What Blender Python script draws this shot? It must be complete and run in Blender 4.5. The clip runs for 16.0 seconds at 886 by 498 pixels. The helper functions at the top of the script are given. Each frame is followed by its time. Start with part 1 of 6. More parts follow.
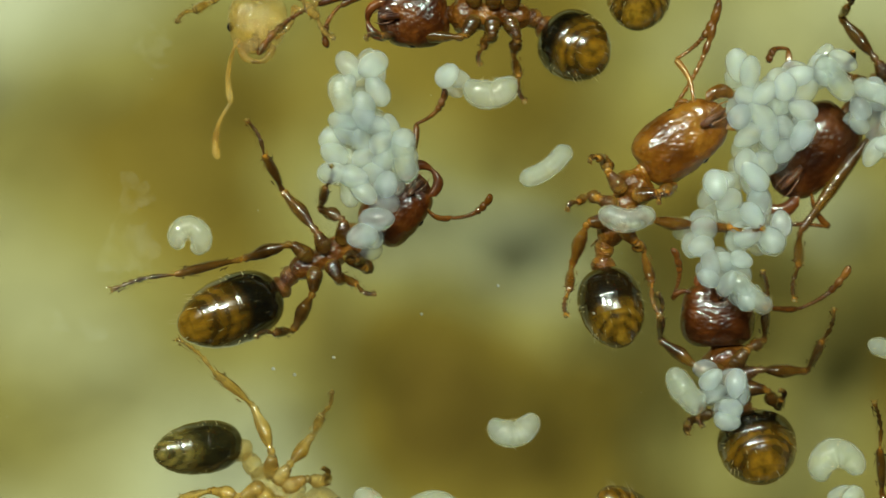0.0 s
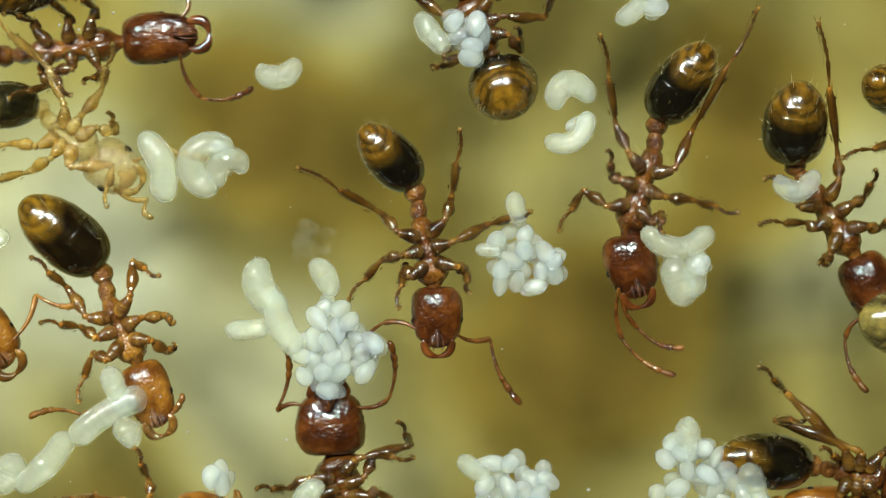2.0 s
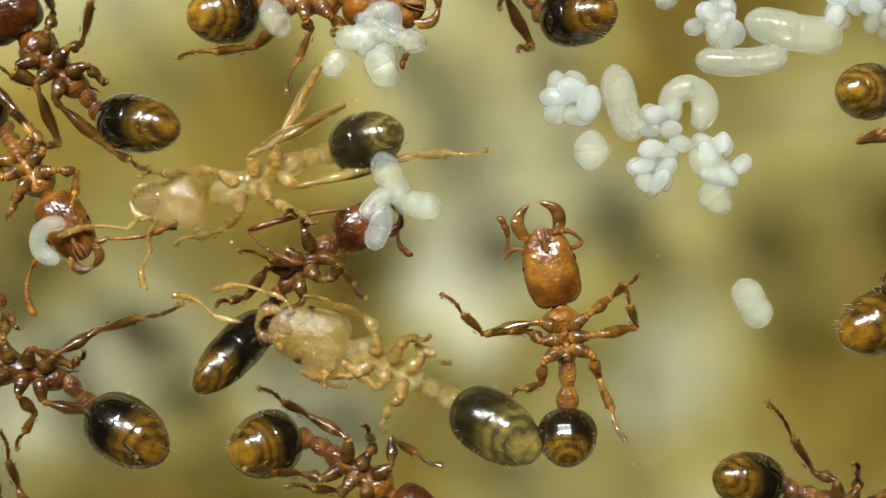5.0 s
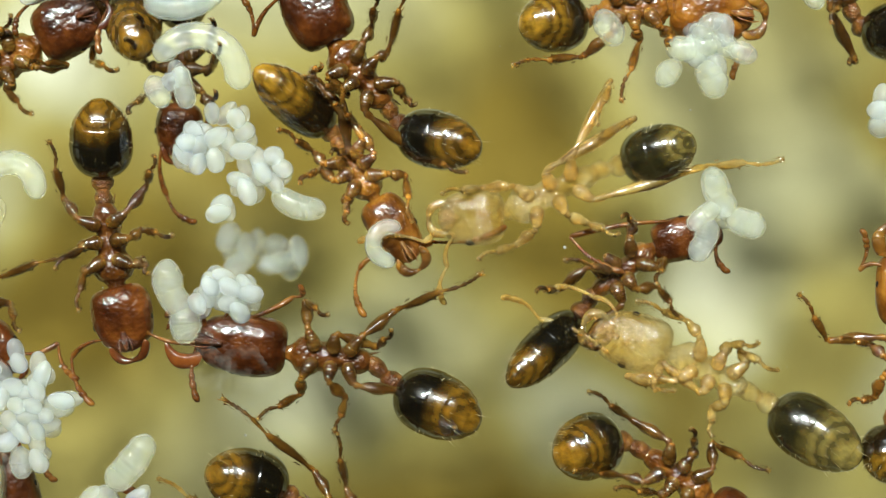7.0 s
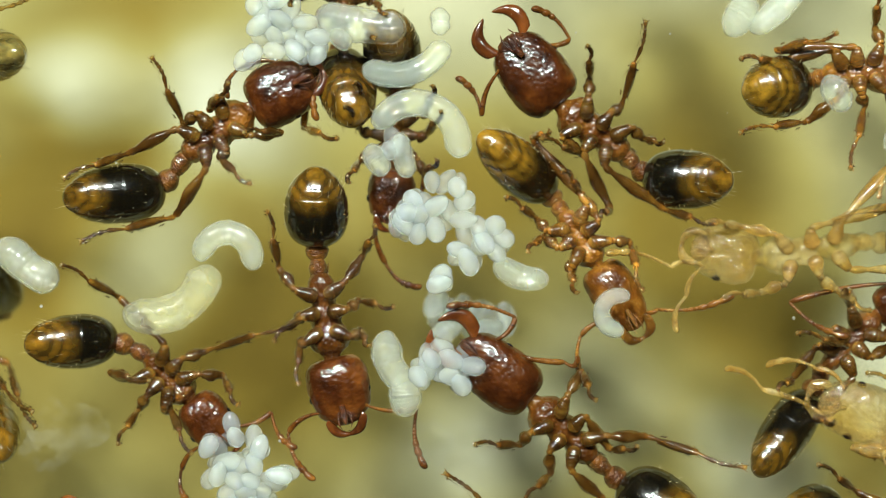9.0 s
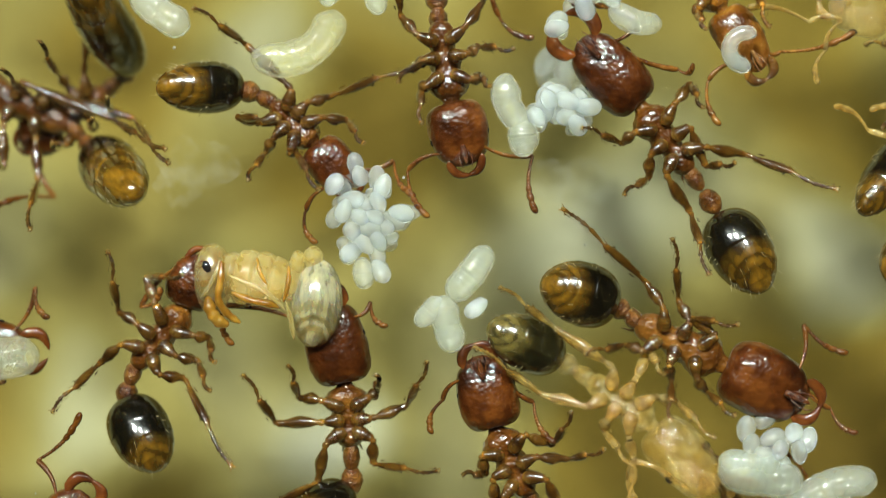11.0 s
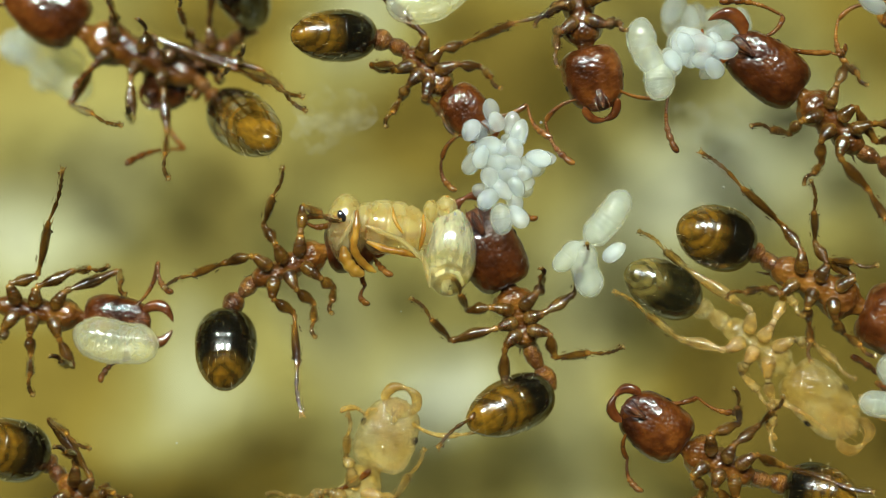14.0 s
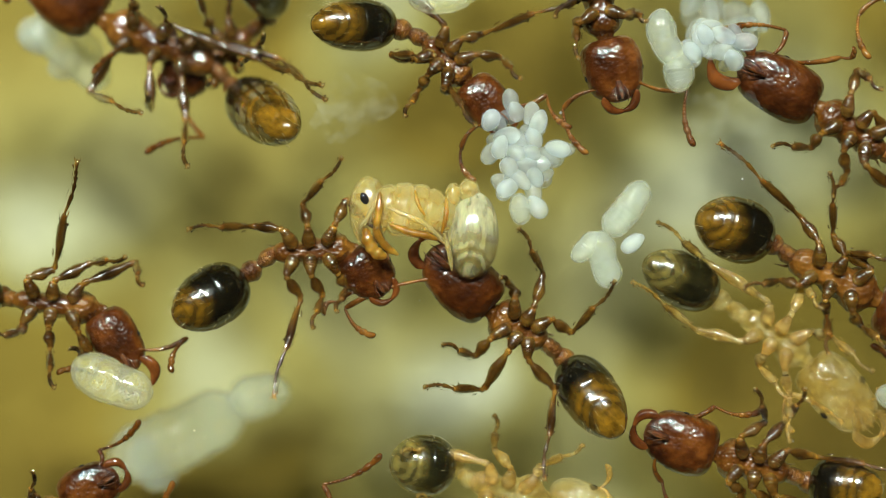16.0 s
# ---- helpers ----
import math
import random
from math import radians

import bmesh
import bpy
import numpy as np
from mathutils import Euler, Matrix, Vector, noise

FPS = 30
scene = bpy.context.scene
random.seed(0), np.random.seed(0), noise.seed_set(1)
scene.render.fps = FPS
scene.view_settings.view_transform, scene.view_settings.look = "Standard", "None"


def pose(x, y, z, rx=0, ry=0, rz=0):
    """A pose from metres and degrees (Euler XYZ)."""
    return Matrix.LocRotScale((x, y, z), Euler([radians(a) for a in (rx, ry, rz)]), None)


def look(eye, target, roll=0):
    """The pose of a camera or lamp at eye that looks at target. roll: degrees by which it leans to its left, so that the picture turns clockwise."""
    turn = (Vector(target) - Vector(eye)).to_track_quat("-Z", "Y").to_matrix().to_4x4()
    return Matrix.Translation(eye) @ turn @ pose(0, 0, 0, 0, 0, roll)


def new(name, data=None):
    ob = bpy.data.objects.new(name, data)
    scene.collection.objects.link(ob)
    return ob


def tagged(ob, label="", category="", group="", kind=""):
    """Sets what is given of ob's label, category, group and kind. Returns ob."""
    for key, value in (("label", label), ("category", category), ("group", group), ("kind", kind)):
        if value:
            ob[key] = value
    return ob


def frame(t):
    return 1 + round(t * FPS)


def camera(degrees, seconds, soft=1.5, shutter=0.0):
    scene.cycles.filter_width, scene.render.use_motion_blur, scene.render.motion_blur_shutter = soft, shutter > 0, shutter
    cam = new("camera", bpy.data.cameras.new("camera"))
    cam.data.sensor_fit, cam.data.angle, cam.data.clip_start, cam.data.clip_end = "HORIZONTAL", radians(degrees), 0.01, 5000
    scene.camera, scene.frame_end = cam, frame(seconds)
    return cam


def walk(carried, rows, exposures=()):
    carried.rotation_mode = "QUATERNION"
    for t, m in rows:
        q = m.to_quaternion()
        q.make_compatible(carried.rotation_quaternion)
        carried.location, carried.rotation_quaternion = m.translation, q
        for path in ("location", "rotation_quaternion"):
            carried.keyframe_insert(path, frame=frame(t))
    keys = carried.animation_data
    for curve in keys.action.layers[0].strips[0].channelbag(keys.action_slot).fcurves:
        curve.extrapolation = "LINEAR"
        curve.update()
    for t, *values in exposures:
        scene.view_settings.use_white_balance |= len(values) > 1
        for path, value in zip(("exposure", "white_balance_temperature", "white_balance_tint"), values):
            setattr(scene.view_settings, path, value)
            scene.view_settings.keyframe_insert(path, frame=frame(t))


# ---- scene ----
# A macro view up through the glass floor of an ant nest: the ants and their brood stand on the glass, z points up and away from the lens.
cam = camera(28, 16.0, soft=0.85, shutter=0.15)
cam.data.dof.use_dof = True
cam.data.dof.aperture_fstop = 75
walk(cam, [
    (0.0, pose(0.00975, -0.01482, -0.02101, 180, 0, -2.07)),
    (0.3, pose(0.01064, -0.01448, -0.02117, 180, 0, -1.88)),
    (0.4, pose(0.01090, -0.01455, -0.02141, 180, 0, -1.70)),
    (0.5, pose(0.01122, -0.01442, -0.02145, 180, 0, -1.68)),
    (0.6, pose(0.01144, -0.01416, -0.02155, 180, 0, -1.53)),
    (1.0, pose(0.01245, -0.01291, -0.02265, 180, 0, -0.58)),
    (1.5, pose(0.01326, -0.01176, -0.02335, 180, 0, -0.21)),
    (2.0, pose(0.01284, -0.01037, -0.02339, 180, 0, 0.12)),
    (2.5, pose(0.01211, -0.00946, -0.02346, 180, 0, -0.15)),
    (3.0, pose(0.01179, -0.00805, -0.02390, 180, 0, -0.04)),
    (3.2, pose(0.01180, -0.00746, -0.02373, 180, 0, 0.03)),
    (3.3, pose(0.01201, -0.00716, -0.02370, 180, 0, 0.05)),
    (3.5, pose(0.01236, -0.00645, -0.02352, 180, 0, 0.12)),
    (4.0, pose(0.01262, -0.00526, -0.02302, 180, 0, 0.44)),
    (4.1, pose(0.01252, -0.00518, -0.02291, 180, 0, 0.45)),
    (4.5, pose(0.01150, -0.00410, -0.02282, 180, 0, 0.21)),
    (4.7, pose(0.01108, -0.00355, -0.02284, 180, 0, 0.19)),
    (6.8, pose(0.00657, -0.00313, -0.02326, 180, 0, -0.70)),
    (7.0, pose(0.00615, -0.00345, -0.02328, 180, 0, -0.72)),
    (7.5, pose(0.00483, -0.00399, -0.02281, 180, 0, -0.60)),
    (7.6, pose(0.00456, -0.00416, -0.02283, 180, 0, -0.61)),
    (8.0, pose(0.00400, -0.00431, -0.02224, 180, 0, -0.51)),
    (8.2, pose(0.00388, -0.00435, -0.02221, 180, 0, -0.54)),
    (10.3, pose(0.00204, -0.00410, -0.02414, 180, 0, -0.53)),
    (10.4, pose(0.00197, -0.00373, -0.02413, 180, 0, -0.55)),
    (10.5, pose(0.00189, -0.00310, -0.02411, 180, 0, -0.57)),
    (10.9, pose(0.00174, -0.00124, -0.02381, 180, 0, -0.66)),
    (11.0, pose(0.00169, -0.00090, -0.02373, 180, 0, -0.60)),
    (11.5, pose(0.00149, -0.00019, -0.02366, 180, 0, -0.77)),
    (11.7, pose(0.00073, 0.00001, -0.02372, 180, 0, -0.50)),
    (12.0, pose(0.00030, 0.00016, -0.02386, 180, 0, -0.11)),
    (12.5, pose(0.00000, 0.00000, -0.02376, 180, 0, 0.00)),
    (13.0, pose(-0.00013, -0.00021, -0.02373, 180, 0, -0.04)),
    (13.5, pose(-0.00020, -0.00027, -0.02373, 180, 0, 0.07)),
    (14.0, pose(-0.00016, -0.00016, -0.02372, 180, 0, 0.09)),
    (14.5, pose(-0.00018, -0.00009, -0.02372, 180, 0, 0.05)),
    (15.0, pose(-0.00028, -0.00013, -0.02370, 180, 0, -0.06)),
    (15.5, pose(-0.00042, 0.00003, -0.02370, 180, 0, 0.04)),
    (16.0, pose(-0.00041, -0.00002, -0.02374, 180, 0, -0.31)),
], exposures=[(0, -0.8, 7500, -14), (0.5, -0.72, 7500, -14), (1.0, -0.45, 7300, -9), (1.6, -0.26, 7050, -4), (2.5, -0.28, 6950, -3), (3.5, -0.44, 7000, 2), (4.2, -0.4, 7050, 9), (4.7, -0.22, 7050, 9), (7.0, 0.0, 6950, 2), (8.2, -0.1, 6950, -1), (10.5, -0.1, 6950, -1), (16.0, -0.13, 6950, -5)])

# ---- light: a row of small cold lamps under the glass, and dim room light
world = bpy.data.worlds.new("room")
scene.world = world
world.use_nodes = True
world.node_tree.nodes["Background"].inputs["Color"].default_value = (0.9, 0.95, 1.0, 1)
world.node_tree.nodes["Background"].inputs["Strength"].default_value = 0.015


def area_lamp(name, eye, target, wide, high, watts, colour):
    data = bpy.data.lights.new(name, "AREA")
    data.shape, data.size, data.size_y, data.energy, data.color = "RECTANGLE", wide, high, watts, colour
    ob = new(name, data)
    ob.matrix_world = look(eye, target)
    return ob


MIDDLE = (0.006, -0.007, 0.0)
# three cold lamps in a row
for k in range(3):
    area_lamp("lamp", (-0.05 + 0.034 * k, -0.058 - 0.004 * (k % 2), -0.092), MIDDLE, 0.014, 0.013, 0.16, (0.9, 0.97, 1.0))

# ---- materials
S = 0.001  # one millimetre


def material(name):
    m = bpy.data.materials.new(name)
    m.use_nodes = True
    return m, m.node_tree.nodes, m.node_tree.links, m.node_tree.nodes["Principled BSDF"]


def ramp(nodes, stops):
    r = nodes.new("ShaderNodeValToRGB")
    while len(r.color_ramp.elements) < len(stops):
        r.color_ramp.elements.new(0.5)
    for e, (at_, c) in zip(r.color_ramp.elements, stops):
        e.position, e.color = at_, (*c, 1)
    return r


def noise_tex(nodes, links, coords, scale, detail=4.0, rough=0.55):
    n = nodes.new("ShaderNodeTexNoise")
    n.inputs["Scale"].default_value, n.inputs["Detail"].default_value, n.inputs["Roughness"].default_value = scale, detail, rough
    links.new(coords, n.inputs["Vector"])
    return n


def bump(nodes, links, height, shader, strength, distance):
    b = nodes.new("ShaderNodeBump")
    b.inputs["Strength"].default_value, b.inputs["Distance"].default_value = strength, distance
    links.new(height, b.inputs["Height"])
    links.new(b.outputs["Normal"], shader.inputs["Normal"])
    return b


def math_node(nodes, links, op, a, b):
    n = nodes.new("ShaderNodeMath")
    n.operation = op
    for slot, v in zip(n.inputs, (a, b)):
        if isinstance(v, (int, float)):
            slot.default_value = v
        else:
            links.new(v, slot)
    return n.outputs[0]


def tone(nodes, links, colour, spread):
    """The colour, lighter or darker and a little off in hue from thing to thing."""
    info = nodes.new("ShaderNodeObjectInfo")
    hsv = nodes.new("ShaderNodeHueSaturation")
    links.new(colour, hsv.inputs["Color"])
    links.new(math_node(nodes, links, "MULTIPLY_ADD", info.outputs["Random"], spread), hsv.inputs["Value"])
    hsv.inputs["Value"].links[0].from_node.inputs[2].default_value = 1 - spread / 2
    return hsv.outputs["Color"]


def own_space(nodes, links, size):
    """Coordinates that travel with the thing, in metres: size is that of the part's unit shape, in millimetres; none for a part built at its true size."""
    co = nodes.new("ShaderNodeTexCoord").outputs["Object"]
    info = nodes.new("ShaderNodeObjectInfo")
    lay = nodes.new("ShaderNodeVectorMath")
    lay.operation = "MULTIPLY_ADD"
    lay.inputs[1].default_value = tuple(q * S for q in size) if size else (1, 1, 1)
    shove = nodes.new("ShaderNodeCombineXYZ")
    links.new(math_node(nodes, links, "MULTIPLY", info.outputs["Random"], 0.02), shove.inputs["X"])
    links.new(co, lay.inputs[0])
    links.new(shove.outputs[0], lay.inputs[2])
    return lay.outputs[0], co


def blend(nodes, links, kind, factor, a, b):
    """Two colours mixed in one of the usual ways."""
    mix = nodes.new("ShaderNodeMix")
    mix.data_type, mix.blend_type = "RGBA", kind
    mix.inputs["Factor"].default_value = factor
    links.new(a, mix.inputs["A"])
    links.new(b, mix.inputs["B"])
    return mix.outputs["Result"]


def chitin(name, dark, mid, light, rough=0.3, glow=0.1, clear=0.0, ends=0.0, relief=1.0, bend_index=1.45, solid=1.0, size=None):
    """Insect shell: glossy, a little see-through, mottled at two scales, its gloss broken by shallow pits."""
    m, n, l, p = material(name)
    at_, co = own_space(n, l, size)
    big = noise_tex(n, l, at_, 2400, 2.5)
    r = ramp(n, [(0.3, dark), (0.5, mid), (0.72, light)])
    l.new(big.outputs["Fac"], r.inputs["Fac"])
    skin = tone(n, l, r.outputs["Color"], 0.3)
    patch = noise_tex(n, l, at_, 9000, 3)
    pr = ramp(n, [(0.3, (0.5, 0.42, 0.38)), (0.52, (1.0, 1.0, 1.0)), (0.75, (1.35, 1.45, 1.5))])
    l.new(patch.outputs["Fac"], pr.inputs["Fac"])
    skin = blend(n, l, "MULTIPLY", 0.7, skin, pr.outputs["Color"])
    if ends:
        # limbs are paler at the joints
        sep = n.new("ShaderNodeSeparateXYZ")
        l.new(co, sep.inputs[0])
        er = ramp(n, [(0.0, (ends, ends, ends)), (0.22, (0.9, 0.88, 0.86)), (0.62, (0.75, 0.72, 0.68)), (0.88, (0.8, 0.78, 0.75)), (1.0, (ends * 1.2, ends * 1.1, ends))])
        l.new(sep.outputs["X"], er.inputs["Fac"])
        skin = blend(n, l, "MULTIPLY", 1.0, skin, er.outputs["Color"])
    l.new(skin, p.inputs["Base Color"])
    wave = noise_tex(n, l, at_, 7000, 2, 0.5)
    cells = n.new("ShaderNodeTexVoronoi")
    cells.feature = "SMOOTH_F1"
    cells.inputs["Scale"].default_value = 19000
    l.new(at_, cells.inputs["Vector"])
    pits = math_node(n, l, "MULTIPLY_ADD", wave.outputs["Fac"], 1.2)
    l.new(cells.outputs["Distance"], pits.node.inputs[2])
    film = n.new("ShaderNodeBump")
    film.inputs["Strength"].default_value, film.inputs["Distance"].default_value = 1.0, 0.000011 * relief
    l.new(pits, film.inputs["Height"])
    l.new(film.outputs["Normal"], p.inputs["Coat Normal"])
    bump(n, l, pits, p, 1.0, 0.000012 * relief)
    p.inputs["Roughness"].default_value = rough
    p.inputs["Subsurface Weight"].default_value = glow
    p.inputs["Subsurface Radius"].default_value = (1.0, 0.42, 0.14)
    p.inputs["Subsurface Scale"].default_value = 0.0001
    p.inputs["Transmission Weight"].default_value = clear
    p.inputs["Coat Weight"].default_value = 1.0
    p.inputs["Coat Roughness"].default_value = 0.04
    p.inputs["Coat IOR"].default_value = 1.5
    p.inputs["IOR"].default_value = bend_index
    p.inputs["Alpha"].default_value = solid
    p.inputs["Specular IOR Level"].default_value = 0.1
    return m


def gaster_shell(name, front, band, rear, line, clear=0.0):
    """Ringed hind body: dark towards the waist, amber towards the tip, a soft dark line at each plate's edge."""
    m, n, l, p = material(name)
    co = n.new("ShaderNodeTexCoord").outputs["Object"]
    sep = n.new("ShaderNodeSeparateXYZ")
    l.new(co, sep.inputs[0])
    info = n.new("ShaderNodeObjectInfo")
    apart = n.new("ShaderNodeVectorMath")
    apart.operation = "ADD"
    l.new(co, apart.inputs[0])
    shove = n.new("ShaderNodeCombineXYZ")
    l.new(math_node(n, l, "MULTIPLY", info.outputs["Random"], 20.0), shove.inputs["X"])
    l.new(shove.outputs[0], apart.inputs[1])
    own = apart.outputs[0]
    warp = noise_tex(n, l, own, 2.0, 2)
    shift = math_node(n, l, "MULTIPLY", math_node(n, l, "SUBTRACT", warp.outputs["Fac"], 0.5), 0.09)
    shift2 = math_node(n, l, "MULTIPLY", math_node(n, l, "SUBTRACT", info.outputs["Random"], 0.45), 0.24)
    # rings lie round a point near the tip
    dx = math_node(n, l, "SUBTRACT", sep.outputs["X"], 0.93)
    dy = math_node(n, l, "MULTIPLY", sep.outputs["Y"], 0.36)
    far = math_node(n, l, "SQRT", math_node(n, l, "ADD", math_node(n, l, "MULTIPLY", dx, dx), math_node(n, l, "MULTIPLY", dy, dy)), 0)
    x = math_node(n, l, "ADD", math_node(n, l, "ADD", math_node(n, l, "SUBTRACT", 0.97, far), shift), shift2)
    r = ramp(n, [(0.0, front), (0.48, front), (0.61, band), (0.68, rear), (0.73, line), (0.79, rear), (0.845, line), (0.96, tuple(1.35 * c for c in rear))])
    r.color_ramp.interpolation = "EASE"
    l.new(x, r.inputs["Fac"])
    spots = noise_tex(n, l, own, 3.2, 3)
    spot_ramp = ramp(n, [(0.32, (0.2, 0.18, 0.16)), (0.52, (0.9, 0.9, 0.9)), (0.7, (1.5, 1.4, 1.2))])
    l.new(spots.outputs["Fac"], spot_ramp.inputs["Fac"])
    l.new(blend(n, l, "MULTIPLY", 0.75, r.outputs["Color"], spot_ramp.outputs["Color"]), p.inputs["Base Color"])
    fine = noise_tex(n, l, own, 9, 3)
    wave = noise_tex(n, l, own, 4.0, 2)
    film = n.new("ShaderNodeBump")
    film.inputs["Strength"].default_value, film.inputs["Distance"].default_value = 0.5, 0.000009
    l.new(wave.outputs["Fac"], film.inputs["Height"])
    l.new(film.outputs["Normal"], p.inputs["Coat Normal"])
    p.inputs["Coat IOR"].default_value = 1.6
    bump(n, l, fine.outputs["Fac"], p, 0.5, 0.00001)
    p.inputs["Roughness"].default_value = 0.2
    p.inputs["Subsurface Weight"].default_value = 0.2
    p.inputs["Subsurface Radius"].default_value = (1.0, 0.5, 0.15)
    p.inputs["Subsurface Scale"].default_value = 0.00018
    p.inputs["Transmission Weight"].default_value = clear
    p.inputs["Coat Weight"].default_value = 1.0
    p.inputs["Coat Roughness"].default_value = 0.05
    p.inputs["Specular IOR Level"].default_value = 0.15
    return m


def brood_skin(name, low, high, yolk, relief=1.0, rough=0.12, clear=0.68, depth=0.00022, solid=0.42, size=None):
    """Soft wet white skin, cloudy inside; solid: how much of the light it stops."""
    m, n, l, p = material(name)
    at_, co = own_space(n, l, size)
    cloud = noise_tex(n, l, at_, 3800, 3)
    r = ramp(n, [(0.3, low), (0.55, high), (0.75, yolk)])
    l.new(cloud.outputs["Fac"], r.inputs["Fac"])
    l.new(tone(n, l, r.outputs["Color"], 0.1), p.inputs["Base Color"])
    fine = noise_tex(n, l, at_, 9000, 2)
    bump(n, l, fine.outputs["Fac"], p, 0.5, 0.000008 * relief)
    l.new(p.inputs["Normal"].links[0].from_socket, p.inputs["Coat Normal"])
    p.inputs["Roughness"].default_value = rough
    p.inputs["Subsurface Weight"].default_value = 1.0
    p.inputs["Subsurface Radius"].default_value = (1.0, 1.0, 0.9)
    p.inputs["Subsurface Scale"].default_value = depth
    p.inputs["Transmission Weight"].default_value = clear
    p.inputs["Coat Weight"].default_value = 1.0
    p.inputs["Coat Roughness"].default_value = 0.05
    p.inputs["Coat IOR"].default_value = 1.6
    p.inputs["IOR"].default_value = 1.25
    p.inputs["Alpha"].default_value = solid
    return m


HEAD_SIZE, TRUNK_SIZE, LIMB_SIZE, GASTER_SIZE, EGG_SIZE = (1.0, 0.38, 0.3), (1.0, 0.26, 0.25), (0.55, 0.07, 0.07), (1.1, 0.42, 0.38), (0.34, 0.13, 0.13)
SHELL = {
    "dark": chitin("red_brown_shell", (0.016, 0.0038, 0.0008), (0.05, 0.012, 0.002), (0.12, 0.034, 0.0055), glow=0.06, clear=0.16, relief=0.9, size=HEAD_SIZE),
    "amber": chitin("amber_shell", (0.08, 0.022, 0.002), (0.2, 0.066, 0.007), (0.36, 0.15, 0.02), glow=0.08, clear=0.4, relief=0.9, size=HEAD_SIZE),
    "pale": chitin("pale_shell", (0.58, 0.3, 0.045), (0.8, 0.54, 0.14), (0.94, 0.8, 0.42), rough=0.12, glow=0.0, clear=0.84, relief=1.8, solid=0.55, bend_index=1.36, size=HEAD_SIZE),
}
TRUNK = {
    "dark": chitin("rusty_shell", (0.036, 0.01, 0.0015), (0.112, 0.035, 0.0048), (0.26, 0.1, 0.015), glow=0.06, clear=0.34, relief=1.8, size=TRUNK_SIZE),
    "amber": chitin("honey_shell", (0.09, 0.027, 0.003), (0.22, 0.078, 0.009), (0.42, 0.18, 0.025), glow=0.1, clear=0.4, relief=1.8, size=TRUNK_SIZE),
    "pale": chitin("straw_shell", (0.6, 0.33, 0.05), (0.83, 0.58, 0.16), (0.95, 0.85, 0.5), rough=0.12, glow=0.0, clear=0.82, relief=2.0, solid=0.6, bend_index=1.36, size=TRUNK_SIZE),
}
LIMB = {
    "dark": chitin("brown_limb", (0.04, 0.016, 0.0026), (0.125, 0.054, 0.008), (0.3, 0.15, 0.024), rough=0.2, clear=0.58, ends=2.0, relief=0.9, size=LIMB_SIZE),
    "amber": chitin("amber_limb", (0.085, 0.032, 0.005), (0.21, 0.088, 0.013), (0.4, 0.2, 0.036), rough=0.2, clear=0.5, ends=1.8, relief=0.9, size=LIMB_SIZE),
    "pale": chitin("pale_limb", (0.45, 0.25, 0.045), (0.7, 0.46, 0.13), (0.88, 0.7, 0.32), rough=0.12, glow=0.0, clear=0.84, relief=0.7, bend_index=1.36, size=LIMB_SIZE),
}
GASTER = {
    "dark": gaster_shell("banded_gaster", (0.005, 0.0036, 0.0012), (0.06, 0.03, 0.0035), (0.135, 0.066, 0.0065), (0.06, 0.029, 0.0032), clear=0.2),
    "amber": gaster_shell("amber_gaster", (0.012, 0.0065, 0.0015), (0.1, 0.05, 0.0055), (0.2, 0.105, 0.011), (0.085, 0.042, 0.0045), clear=0.25),
    "pale": gaster_shell("greenish_gaster", (0.02, 0.016, 0.005), (0.09, 0.066, 0.016), (0.18, 0.137, 0.038), (0.08, 0.06, 0.016), clear=0.35),
}
FEELER = {
    "dark": chitin("brown_feeler", (0.05, 0.014, 0.0025), (0.11, 0.035, 0.005), (0.22, 0.085, 0.014), rough=0.25, clear=0.25),
    "amber": chitin("amber_feeler", (0.1, 0.036, 0.006), (0.22, 0.085, 0.014), (0.38, 0.18, 0.034), rough=0.25, clear=0.35),
    "pale": chitin("straw_feeler", (0.45, 0.25, 0.045), (0.7, 0.46, 0.13), (0.88, 0.7, 0.32), rough=0.12, glow=0.0, clear=0.78, bend_index=1.36),
}
EYE = chitin("black_eye", (0.006, 0.005, 0.005), (0.01, 0.008, 0.008), (0.02, 0.016, 0.014), rough=0.12, glow=0.0, relief=0.2, size=(0.12, 0.05, 0.05))
JAW = chitin("dark_jaw", (0.03, 0.008, 0.002), (0.07, 0.018, 0.004), (0.14, 0.04, 0.008), rough=0.2, relief=0.5, size=(0.35, 0.15, 0.13))
HAIR = chitin("pale_bristle", (0.22, 0.16, 0.07), (0.38, 0.3, 0.15), (0.55, 0.47, 0.3), rough=0.3, relief=0.1, size=GASTER_SIZE)
EGG = brood_skin("egg_skin", (0.76, 0.86, 0.86), (0.84, 0.91, 0.9), (0.88, 0.92, 0.87), size=EGG_SIZE)
LARVA = brood_skin("larva_skin", (0.72, 0.8, 0.71), (0.8, 0.85, 0.76), (0.85, 0.84, 0.62))
CREAM = brood_skin("creamy_larva_skin", (0.74, 0.74, 0.5), (0.84, 0.83, 0.6), (0.86, 0.78, 0.4))
PUPA = brood_skin("pupa_skin", (0.74, 0.46, 0.1), (0.88, 0.7, 0.32), (0.9, 0.62, 0.16), relief=4.0, rough=0.12, clear=0.72, solid=0.6, size=(1.1, 0.4, 0.4))
PUPA_TAIL = gaster_shell("pupa_gaster_skin", (0.8, 0.74, 0.48), (0.62, 0.53, 0.24), (0.8, 0.71, 0.38), (0.42, 0.32, 0.1), clear=0.72)
